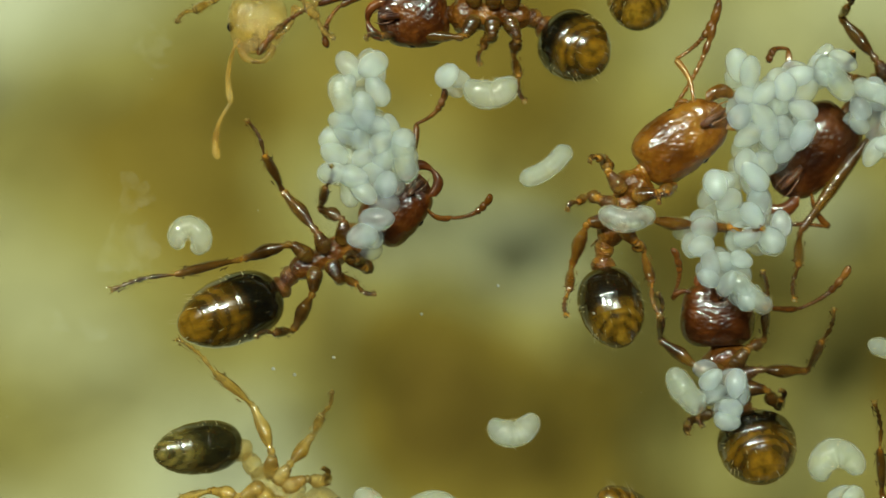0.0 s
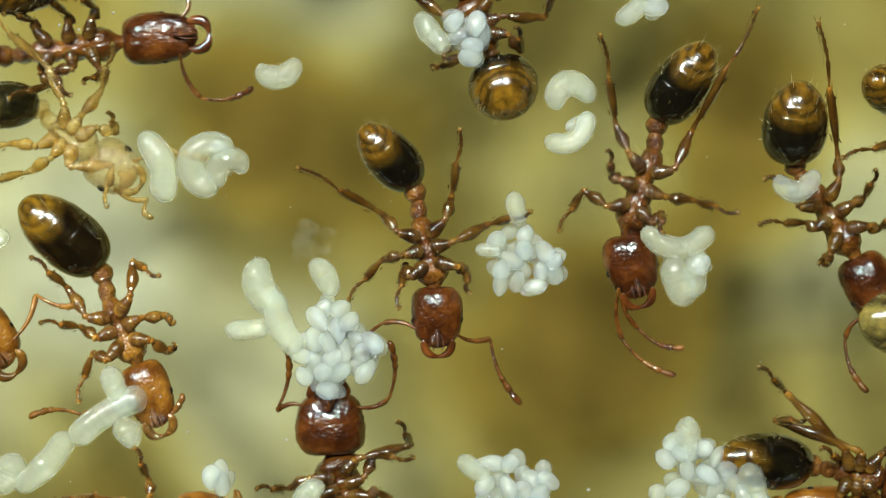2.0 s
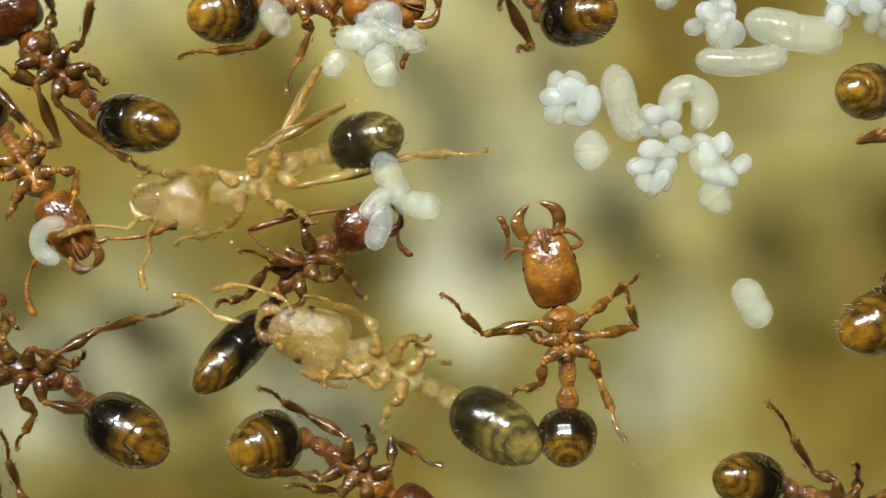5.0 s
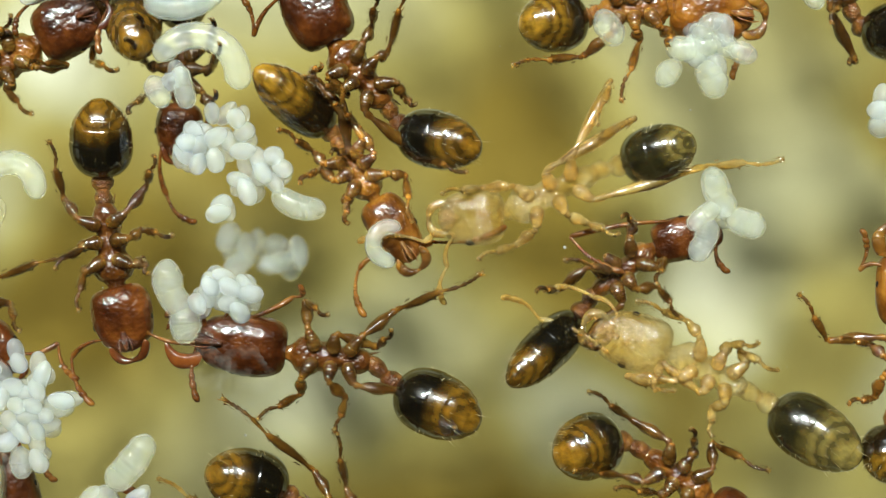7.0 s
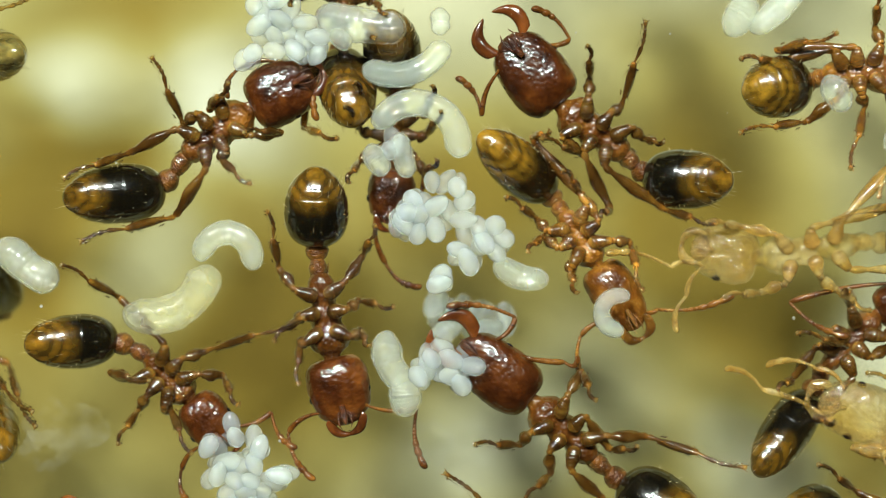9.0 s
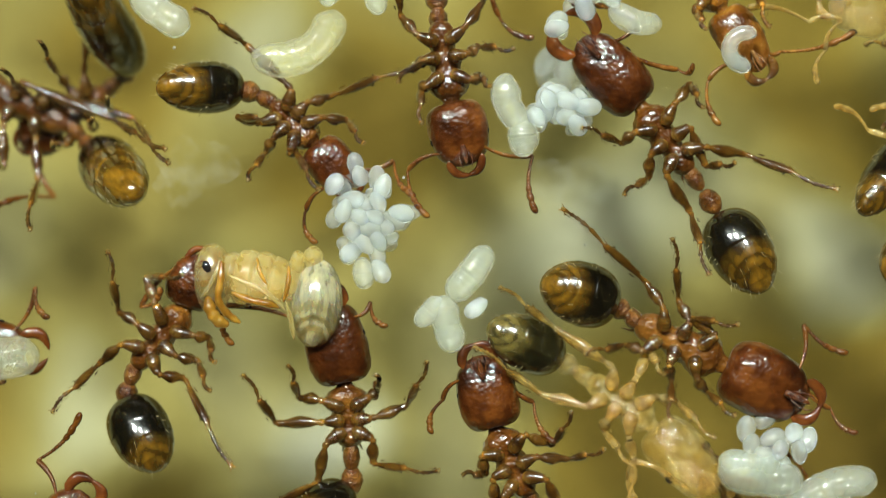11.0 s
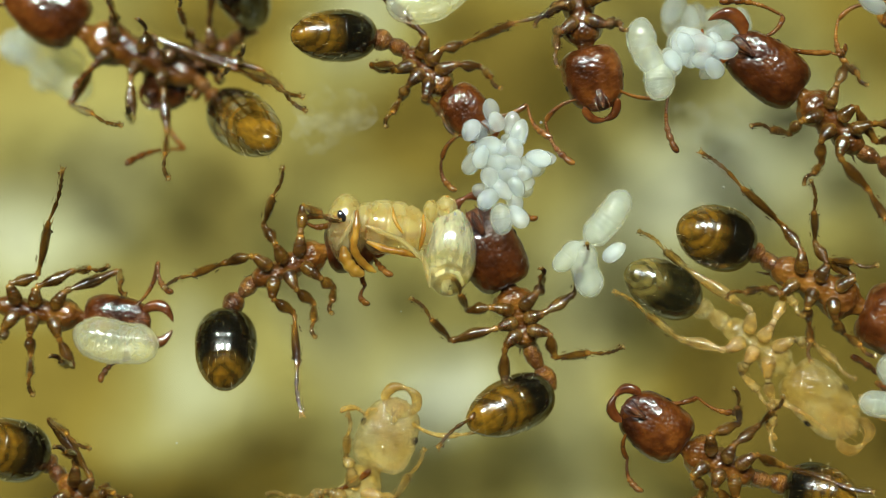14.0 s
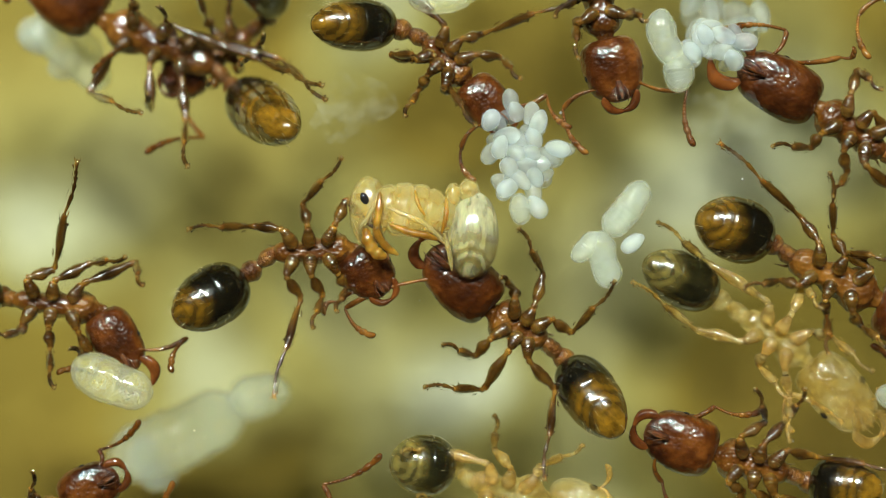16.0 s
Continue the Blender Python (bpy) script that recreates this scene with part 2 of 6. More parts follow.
PUPA_LEG = chitin("folded_limb", (0.22, 0.09, 0.008), (0.42, 0.2, 0.022), (0.65, 0.38, 0.06), glow=0.2, clear=0.6, relief=0.4)


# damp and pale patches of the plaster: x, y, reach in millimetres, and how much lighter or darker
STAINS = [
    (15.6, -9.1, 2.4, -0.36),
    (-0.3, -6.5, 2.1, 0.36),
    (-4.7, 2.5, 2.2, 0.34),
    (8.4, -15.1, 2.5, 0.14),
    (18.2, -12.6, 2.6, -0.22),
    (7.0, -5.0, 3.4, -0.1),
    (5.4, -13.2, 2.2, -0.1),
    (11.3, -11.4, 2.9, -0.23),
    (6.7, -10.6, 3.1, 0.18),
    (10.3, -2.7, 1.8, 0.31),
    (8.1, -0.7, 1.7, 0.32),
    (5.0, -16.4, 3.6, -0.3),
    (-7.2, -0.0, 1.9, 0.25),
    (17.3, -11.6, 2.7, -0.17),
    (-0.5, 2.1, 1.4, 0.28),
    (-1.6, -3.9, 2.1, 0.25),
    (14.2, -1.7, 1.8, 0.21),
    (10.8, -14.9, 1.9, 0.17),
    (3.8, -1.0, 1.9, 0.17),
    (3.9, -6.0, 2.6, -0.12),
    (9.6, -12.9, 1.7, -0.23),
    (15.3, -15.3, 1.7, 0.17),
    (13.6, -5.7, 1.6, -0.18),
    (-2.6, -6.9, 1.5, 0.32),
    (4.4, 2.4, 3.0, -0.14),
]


def plaster_skin():
    """Damp stained plaster: cream, greenish and brown patches, pits and grain."""
    m, n, l, p = material("damp_plaster")
    geo = n.new("ShaderNodeNewGeometry").outputs["Position"]
    big = noise_tex(n, l, geo, 150, 1.2, 0.4)
    r = ramp(n, [(0.28, (0.1, 0.066, 0.012)), (0.41, (0.145, 0.102, 0.019)), (0.52, (0.2, 0.168, 0.054)), (0.66, (0.29, 0.275, 0.16)), (0.85, (0.43, 0.42, 0.32))])
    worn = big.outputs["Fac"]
    drift = noise_tex(n, l, geo, 240, 1.0)
    shove = n.new("ShaderNodeVectorMath")
    shove.operation = "MULTIPLY_ADD"
    shove.inputs[1].default_value = (2.6 * S, 2.6 * S, 0)
    shift = n.new("ShaderNodeVectorMath")
    shift.operation = "SUBTRACT"
    shift.inputs[1].default_value = (0.5, 0.5, 0.5)
    l.new(drift.outputs["Color"], shift.inputs[0])
    l.new(shift.outputs[0], shove.inputs[0])
    l.new(geo, shove.inputs[2])
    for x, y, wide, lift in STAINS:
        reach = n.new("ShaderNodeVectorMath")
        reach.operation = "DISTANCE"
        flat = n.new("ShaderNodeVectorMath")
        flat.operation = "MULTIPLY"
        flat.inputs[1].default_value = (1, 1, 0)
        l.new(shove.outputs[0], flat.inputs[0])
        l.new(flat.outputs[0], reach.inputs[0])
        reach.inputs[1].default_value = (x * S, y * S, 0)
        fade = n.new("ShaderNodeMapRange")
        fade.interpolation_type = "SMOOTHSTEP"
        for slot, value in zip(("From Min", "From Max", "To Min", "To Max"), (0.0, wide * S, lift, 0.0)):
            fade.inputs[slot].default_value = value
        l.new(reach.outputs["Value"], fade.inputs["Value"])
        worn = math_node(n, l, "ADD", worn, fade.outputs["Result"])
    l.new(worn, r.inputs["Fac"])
    mid = noise_tex(n, l, geo, 650, 4)
    mr = ramp(n, [(0.3, (0.82, 0.79, 0.74)), (0.7, (1.08, 1.07, 1.04))])
    l.new(mid.outputs["Fac"], mr.inputs["Fac"])
    mix = n.new("ShaderNodeMix")
    mix.data_type, mix.blend_type = "RGBA", "MULTIPLY"
    mix.inputs["Factor"].default_value = 0.5
    l.new(r.outputs["Color"], mix.inputs["A"])
    l.new(mr.outputs["Color"], mix.inputs["B"])
    l.new(mix.outputs["Result"], p.inputs["Base Color"])
    bump(n, l, mid.outputs["Fac"], p, 0.5, 0.0003)
    p.inputs["Roughness"].default_value = 0.85
    p.inputs["Specular IOR Level"].default_value = 0.05
    return m


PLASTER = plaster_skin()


def glass_skin():
    """A thin clear pane: light goes straight through, a little is mirrored."""
    m, n, l, p = material("clear_glass")
    n.remove(p)
    clear, gloss, mix = n.new("ShaderNodeBsdfTransparent"), n.new("ShaderNodeBsdfGlossy"), n.new("ShaderNodeMixShader")
    gloss.inputs["Roughness"].default_value = 0.0
    mix.inputs[0].default_value = 0.03
    l.new(clear.outputs[0], mix.inputs[1])
    l.new(gloss.outputs[0], mix.inputs[2])
    l.new(mix.outputs[0], n["Material Output"].inputs["Surface"])
    return m


GLASS = glass_skin()
def smear_skin():
    """A dried film on glass: mostly clear, milky where it is thick."""
    m, n, l, p = material("dried_film")
    geo = n.new("ShaderNodeNewGeometry").outputs["Position"]
    p.inputs["Base Color"].default_value = (0.8, 0.82, 0.74, 1)
    p.inputs["Roughness"].default_value = 0.8
    p.inputs["Specular IOR Level"].default_value = 0.0
    streak = noise_tex(n, l, geo, 3500, 5)
    r = ramp(n, [(0.4, (0.0, 0.0, 0.0)), (0.75, (0.05, 0.05, 0.05))])
    l.new(streak.outputs["Fac"], r.inputs["Fac"])
    l.new(r.outputs["Color"], p.inputs["Alpha"])
    return m


SMEAR = smear_skin()
DUST = brood_skin("dust", (0.6, 0.6, 0.55), (0.75, 0.75, 0.7), (0.8, 0.8, 0.72), rough=0.5, clear=0.1)

# ---- mesh helpers
def mesh_of(name, verts, faces, mat):
    me = bpy.data.meshes.new(name)
    me.from_pydata(verts, [], faces)
    me.polygons.foreach_set("use_smooth", [True] * len(me.polygons))
    me.materials.append(mat)
    me.update()
    return me


def loft(rings, around=14, square=2.0, level=True):
    """A closed body from rings (x, y, z, half width, half height), along any bent spine: x, y, z is the ring's middle. level: all rings stand square to x."""
    verts, faces = [], []
    count = len(rings)
    for i, (x, y, z, ry, rz) in enumerate(rings):
        a, b = rings[max(i - 1, 0)], rings[min(i + 1, count - 1)]
        ahead = Vector((b[0] - a[0], b[1] - a[1], b[2] - a[2]))
        ahead = ahead.normalized() if ahead.length > 1e-9 and not level else Vector((1, 0, 0))
        side = Vector((0, 0, 1)).cross(ahead)
        side = side.normalized() if side.length > 1e-6 else Vector((0, 1, 0))
        up = ahead.cross(side)
        for k in range(around):
            ang = 2 * math.pi * k / around
            c, s = math.cos(ang), math.sin(ang)
            c, s = math.copysign(abs(c) ** (2 / square), c), math.copysign(abs(s) ** (2 / square), s)
            verts.append(Vector((x, y, z)) + side * (c * ry) + up * (s * rz))
    for i in range(count - 1):
        for k in range(around):
            a, b = i * around + k, i * around + (k + 1) % around
            faces.append((a, b, b + around, a + around))
    faces.append(tuple(range(around - 1, -1, -1)))
    faces.append(tuple((count - 1) * around + k for k in range(around)))
    return verts, faces


def merge(*bodies):
    verts, faces = [], []
    for v, f in bodies:
        base = len(verts)
        verts += v
        faces += [tuple(i + base for i in q) for q in f]
    return verts, faces


def bristles(points, length, thick, rng):
    """Thin tapered hairs: (root, way) pairs."""
    verts, faces = [], []
    for root, way in points:
        way = (way + Vector([rng.uniform(-0.35, 0.35) for _ in range(3)])).normalized()
        side = way.orthogonal().normalized() * thick
        other = way.cross(side)
        base = len(verts)
        tall = length * rng.uniform(0.6, 1.2)
        verts += [root + side, root - side * 0.5 + other * 0.87, root - side * 0.5 - other * 0.87, root + way * tall]
        faces += [(base, base + 1, base + 3), (base + 1, base + 2, base + 3), (base + 2, base, base + 3)]
    return verts, faces


def span(a, b, wide, high):
    """The matrix that lays a shape of length 1 along x from a to b, in millimetres, with its half width and half height."""
    a, b = Vector(a), Vector(b)
    x = b - a
    size = max(x.length, 1e-4)
    x.normalize()
    y = Vector((0, 0, 1)).cross(x)
    y = y.normalized() if y.length > 1e-4 else Vector((0, 1, 0))
    z = x.cross(y)
    m = Matrix((x, y, z)).transposed().to_4x4()
    return Matrix.Translation(a * S) @ m @ Matrix.Diagonal((size * S, wide * S, high * S, 1))


def fit_part(name, mesh, thing, m, under=None, label=""):
    """A part of a thing at the matrix m in the thing's space; under: the part that it belongs to."""
    ob = new(name, mesh)
    ob.parent = under or thing
    if under:
        ob.matrix_parent_inverse = under.matrix_basis.inverted()
    ob.matrix_basis = m
    if label:
        tagged(ob, label)
    return ob


# ---- shapes of an ant, each of length 1 along x
def rugged(body, amount, step, fine=0.0, seed=0.0, grooves=0):
    """Roughens a smooth shape: dents and lumps, a finer grain, and shallow grooves along it."""
    out = []
    for p in body[0]:
        k = 1 + amount * noise.noise((p.x * step + seed, p.y * step * 0.6, p.z * step * 0.6)) + fine * noise.noise((p.x * step * 3, p.y * step * 2 + seed, p.z * step * 2))
        if grooves:
            k += 0.008 * math.sin(grooves * math.atan2(p.z, p.y)) * min(1, abs(p.y) * 4)
        out.append(Vector((p.x, p.y * k, p.z * k)))
    return out, body[1]


def smooth_profile(prof, count):
    """Eases a few (x, a, b) stops into many."""
    rows = []
    for i in range(count + 1):
        w = i / count
        x = 0.5 - 0.5 * math.cos(math.pi * w)
        k = max(q for q in range(len(prof) - 1) if prof[q][0] <= x + 1e-9)
        p0, p1, p2, p3 = prof[max(k - 1, 0)], prof[k], prof[k + 1], prof[min(k + 2, len(prof) - 1)]
        s_ = (x - p1[0]) / (p2[0] - p1[0])
        mids = [0.5 * (2 * p1[c] + (p2[c] - p0[c]) * s_ + (2 * p0[c] - 5 * p1[c] + 4 * p2[c] - p3[c]) * s_ ** 2 + (3 * p1[c] - p0[c] - 3 * p2[c] + p3[c]) * s_ ** 3) for c in (1, 2)]
        rows.append((x, max(0.03, mids[0]), max(0.03, mids[1])))
    return rows


def head_shape():
    """Nearly square from below: a broad hollow nape, straight cheeks, a blunt front."""
    prof = [(0, 0.2, 0.2), (0.03, 0.5, 0.48), (0.09, 0.73, 0.72), (0.2, 0.92, 0.9), (0.36, 1, 0.97), (0.54, 0.985, 0.93), (0.7, 0.93, 0.84), (0.82, 0.85, 0.72), (0.91, 0.72, 0.58), (0.97, 0.5, 0.42), (1.0, 0.2, 0.2)]
    v, f = loft([(x, 0, 0, a, c) for x, a, c in smooth_profile(prof, 28)], 32, 2.12)
    out = []
    for p in v:
        back = max(0.0, 0.25 - p.x) / 0.25
        # the mouth's pit, the seam under the chin and a furrow on either side of it
        pit = 0.24 * math.exp(-((p.x - 0.84) / 0.11) ** 2 - (p.y / 0.4) ** 2) + 0.09 * math.exp(-(p.y / 0.05) ** 2) * (0.08 < p.x < 0.75)
        pit += 0.06 * math.exp(-((abs(p.y) - 0.42 - 0.25 * (p.x - 0.5)) / 0.07) ** 2) * (0.35 < p.x < 0.85)
        out.append(Vector((p.x + back * 0.09 * (1 - min(1, abs(p.y)) ** 1.5), p.y, p.z * (1 - pit) if p.z < 0 else p.z)))
    return rugged((out, f), 0.06, 3.2, 0.03, 1.3, 9)


def mouth_shape():
    """Lip and palps between the jaws, seen from below."""
    lip = loft([(0, 0, 0, 0.3, 0.3), (0.2, 0, 0, 0.42, 0.8), (0.6, 0, 0, 0.4, 1), (0.85, 0, 0, 0.3, 0.8), (1, 0, 0, 0.12, 0.3)], 10)
    palps = [loft([(0.3, s * 0.45, -0.3, 0.1, 0.25), (0.6, s * 0.72, -0.6, 0.12, 0.3), (0.95, s * 0.8, -0.5, 0.09, 0.2), (1.2, s * 0.55, -0.3, 0.04, 0.1)], 6) for s in (1, -1)]
    return merge(lip, *palps)


def clypeus_shape():
    v, f = loft([(0, 0, 0, 0.3, 0.2), (0.15, 0, 0, 0.75, 0.6), (0.5, 0, 0, 1, 1), (0.85, 0, 0, 0.8, 0.7), (1, 0, 0, 0.4, 0.3)], 12, 2.6)
    return v, f


def jaw_shape():
    """A broad curved blade: bowed outwards, its toothed edge and point turned in."""
    rings = []
    for i in range(13):
        u = i / 12
        rings.append((u, 0.95 * math.sin(u * math.pi * 0.93) ** 0.85 - 0.12 * u, 0, 0.62 * (1 - u) ** 0.5 + 0.07, 0.6 * (1 - u) ** 0.5 + 0.12))
    body = loft(rings, 10, 2.3)
    teeth = [loft([(0.5 + 0.13 * k, 0.75 - 0.17 * k, 0, 0.09, 0.16), (0.53 + 0.14 * k, 0.38 - 0.15 * k, 0, 0.015, 0.03)], 5) for k in range(3)]
    return merge(body, *teeth)


def thorax_shape():
    prof = [(0, 0.28, 0.3), (0.04, 0.5, 0.5), (0.1, 0.62, 0.7), (0.2, 0.7, 0.76), (0.29, 0.68, 0.74), (0.35, 0.54, 0.64), (0.42, 0.68, 0.76), (0.5, 0.82, 0.86), (0.565, 0.7, 0.78), (0.63, 0.86, 0.92), (0.75, 1.0, 1), (0.84, 0.86, 0.88), (0.89, 0.56, 0.58), (0.94, 0.42, 0.42), (1.0, 0.3, 0.3)]
    v, f = loft([(x, 0, 0.12 * math.sin(x * 3.1), a, c) for x, a, c in smooth_profile(prof, 36)], 22, 2.1)
    v, f = rugged((v, f), 0.16, 5.5, 0.05, 4.7, 7)
    # spines at the rear, towards the waist
    spines = [loft([(0.06, s * 0.3, 0.35, 0.1, 0.1), (-0.02, s * 0.42, 0.62, 0.06, 0.06), (-0.1, s * 0.5, 0.85, 0.012, 0.012)], 6) for s in (1, -1)]
    return merge((v, f), *spines)


def node_shape():
    return loft([(0, 0, 0, 0.35, 0.35), (0.1, 0, 0.05, 0.6, 0.6), (0.3, 0, 0.12, 0.9, 0.95), (0.55, 0, 0.16, 1, 1.05), (0.8, 0, 0.1, 0.75, 0.75), (0.94, 0, 0.03, 0.5, 0.5), (1, 0, 0, 0.15, 0.15)], 14)


def gaster_girth(u):
    """An egg with a blunt tip: half width at u along its length."""
    w = 2 * u ** 0.88 - 1
    return max(0.02, (1 - abs(w) ** 2.35) ** 0.5) if 0 < u < 1 else 0.02


def gaster_shape():
    ledges = (0.44, 0.64, 0.78, 0.89)
    stops = sorted([0.5 - 0.5 * math.cos(math.pi * i / 36) for i in range(37)] + [e - 0.002 for e in ledges] + [e + 0.002 for e in ledges])
    rings = []
    for u in stops:
        drop = sum(0.02 if u > e else 0.0 for e in ledges)
        r = max(0.02, gaster_girth(u) - drop * min(1, 12 * (1 - u)))
        rings.append((u, 0, 0, r, r))
    return loft(rings, 24)


def gaster_hairs():
    rng = random.Random(5)
    pts = []
    for _ in range(60):
        u = rng.uniform(0.25, 0.99)
        ang = rng.uniform(0, 2 * math.pi)
        r = gaster_girth(u) * 0.95
        way = Vector((2.2 * (u - 0.35), math.cos(ang), math.sin(ang)))
        pts.append((Vector((u, r * math.cos(ang), r * math.sin(ang))), way))
    return bristles(pts, 0.15, 0.0055, rng)


def coxa_shape():
    return loft([(0, 0, 0, 0.4, 0.4), (0.08, 0, 0, 0.75, 0.75), (0.22, 0, 0, 0.98, 0.98), (0.4, 0, 0, 1, 1), (0.6, 0, 0, 0.86, 0.86), (0.8, 0, 0, 0.66, 0.66), (0.93, 0, 0, 0.56, 0.56), (1, 0, 0, 0.35, 0.35)], 12)


def femur_shape():
    return rugged(loft([(0, 0, 0, 0.35, 0.35), (0.04, 0, 0, 0.62, 0.62), (0.1, 0, 0, 0.6, 0.6), (0.14, 0, 0, 0.4, 0.4), (0.24, 0, 0.1, 0.66, 0.66), (0.36, 0.08, 0.16, 0.95, 0.95), (0.48, 0.12, 0.18, 1.1, 1.1), (0.6, 0.1, 0.16, 1.06, 1.06), (0.74, 0, 0.1, 0.8, 0.8), (0.86, -0.04, 0.04, 0.56, 0.56), (0.93, 0, 0, 0.66, 0.66), (0.98, 0, 0, 0.55, 0.55), (1, 0, 0, 0.2, 0.2)], 10), 0.2, 6.0, 0.08, 2.0)


def tibia_shape():
    body = rugged(loft([(0, 0, 0, 0.3, 0.3), (0.03, 0, 0, 0.78, 0.78), (0.09, 0, 0, 0.72, 0.72), (0.15, 0, 0, 0.5, 0.5), (0.3, 0.1, 0, 0.8, 0.8), (0.5, 0.16, 0, 1.08, 1.08), (0.7, 0.14, 0, 1.15, 1.15), (0.86, 0.05, 0, 0.9, 0.9), (0.94, 0, 0, 0.8, 0.8), (1, 0, 0, 0.5, 0.5)], 9), 0.22, 6.0, 0.1, 5.0)
    spur = loft([(0.95, 0.5, 0, 0.14, 0.14), (1.02, 0.95, 0, 0.09, 0.09), (1.1, 1.05, 0, 0.03, 0.03)], 5)
    rng = random.Random(3)
    fuzz = bristles([(Vector((rng.uniform(0.2, 0.95), math.cos(g), math.sin(g))), Vector((0.12, math.cos(g), math.sin(g)))) for g in [rng.uniform(0, 6.28) for _ in range(20)]], 0.7, 0.035, rng)
    return merge(body, spur, fuzz)


def tarsus_shape():
    rings, x = [], 0.0
    for size in (0.42, 0.18, 0.14, 0.1, 0.16):
        bow = lambda q: 1.6 * math.sin(math.pi * q)
        rings += [(x, bow(x), 0, 0.55, 0.55), (x + size * 0.45, bow(x + size * 0.45), 0, 0.9, 0.9), (x + size * 0.85, bow(x + size * 0.85), 0, 1.3, 1.3), (x + size * 0.97, bow(x + size * 0.97), 0, 0.6, 0.6)]
        x += size
    claws = [loft([(0.97, s * 0.4, 0, 0.4, 0.4), (1.05, s * 1.5, -0.4, 0.25, 0.25), (1.1, s * 1.7, -1.3, 0.05, 0.05)], 5) for s in (1, -1)]
    rng = random.Random(4)
    fuzz = bristles([(Vector((rng.uniform(0.1, 0.95), 0.8 * math.cos(g), 0.8 * math.sin(g))), Vector((0.08, math.cos(g), math.sin(g)))) for g in [rng.uniform(0, 6.28) for _ in range(22)]], 1.2, 0.05, rng)
    return merge(loft(rings, 8), *claws, fuzz)


def scape_shape():
    prof = [(0, 0.5), (0.03, 0.85), (0.08, 0.8), (0.12, 0.5), (0.25, 0.58), (0.42, 0.7), (0.6, 0.82), (0.78, 0.98), (0.92, 1.1), (0.97, 0.9), (1, 0.5)]
    return loft([(x, 1.7 * math.sin(math.pi * x), 0, r, r) for x, r in prof], 9)


def whip_shape():
    """Eight small beads and a club of three."""
    rings, x = [], 0.0
    for size, r in [(0.07, 0.5)] * 2 + [(0.06, 0.52)] * 3 + [(0.065, 0.6)] * 3 + [(0.12, 0.85), (0.15, 1.0), (0.21, 1.0)]:
        rings += [(q, 1.5 * math.sin(math.pi * q), 0, r * k, r * k) for q, k in ((x + size * 0.04, 0.66), (x + size * 0.3, 0.95), (x + size * 0.72, 1.0), (x + size * 0.96, 0.72))]
        x += size
    rings.append((x + 0.012, 0, 0, 0.25, 0.25))
    return loft(rings, 8)


def ball_shape(around=10, rows=7, egg=0.0):
    rings = []
    for i in range(rows + 1):
        a = math.pi * (0.03 + 0.94 * i / rows)
        rings.append((0.5 - 0.5 * math.cos(a), 0, 0, math.sin(a) * (1 + egg * math.cos(a)), math.sin(a) * (1 + egg * math.cos(a))))
    return loft(rings, around)


MESHES = {}


def shape(kind, colour):
    """The mesh of an ant's part in one of the three colourings, made once."""
    key = kind, colour
    if key not in MESHES:
        make = {"head": head_shape, "clypeus": clypeus_shape, "mouthparts": mouth_shape, "mandible": jaw_shape, "mesosoma": thorax_shape, "petiole": node_shape, "gaster": gaster_shape, "hairs": gaster_hairs,
                "leg": coxa_shape, "femur": femur_shape, "tibia": tibia_shape, "tarsus": tarsus_shape, "eye": ball_shape, "foot_pad": ball_shape}[kind]
        mat = {"gaster": GASTER[colour], "hairs": HAIR, "eye": EYE, "mandible": JAW if colour == "dark" else LIMB[colour]}.get(kind)
        if mat is None:
            mat = TRUNK[colour] if kind in ("mesosoma", "petiole") else SHELL[colour] if kind in ("head", "clypeus", "mouthparts") else LIMB[colour]
        MESHES[key] = mesh_of(kind, *make(), mat)
    return MESHES[key]


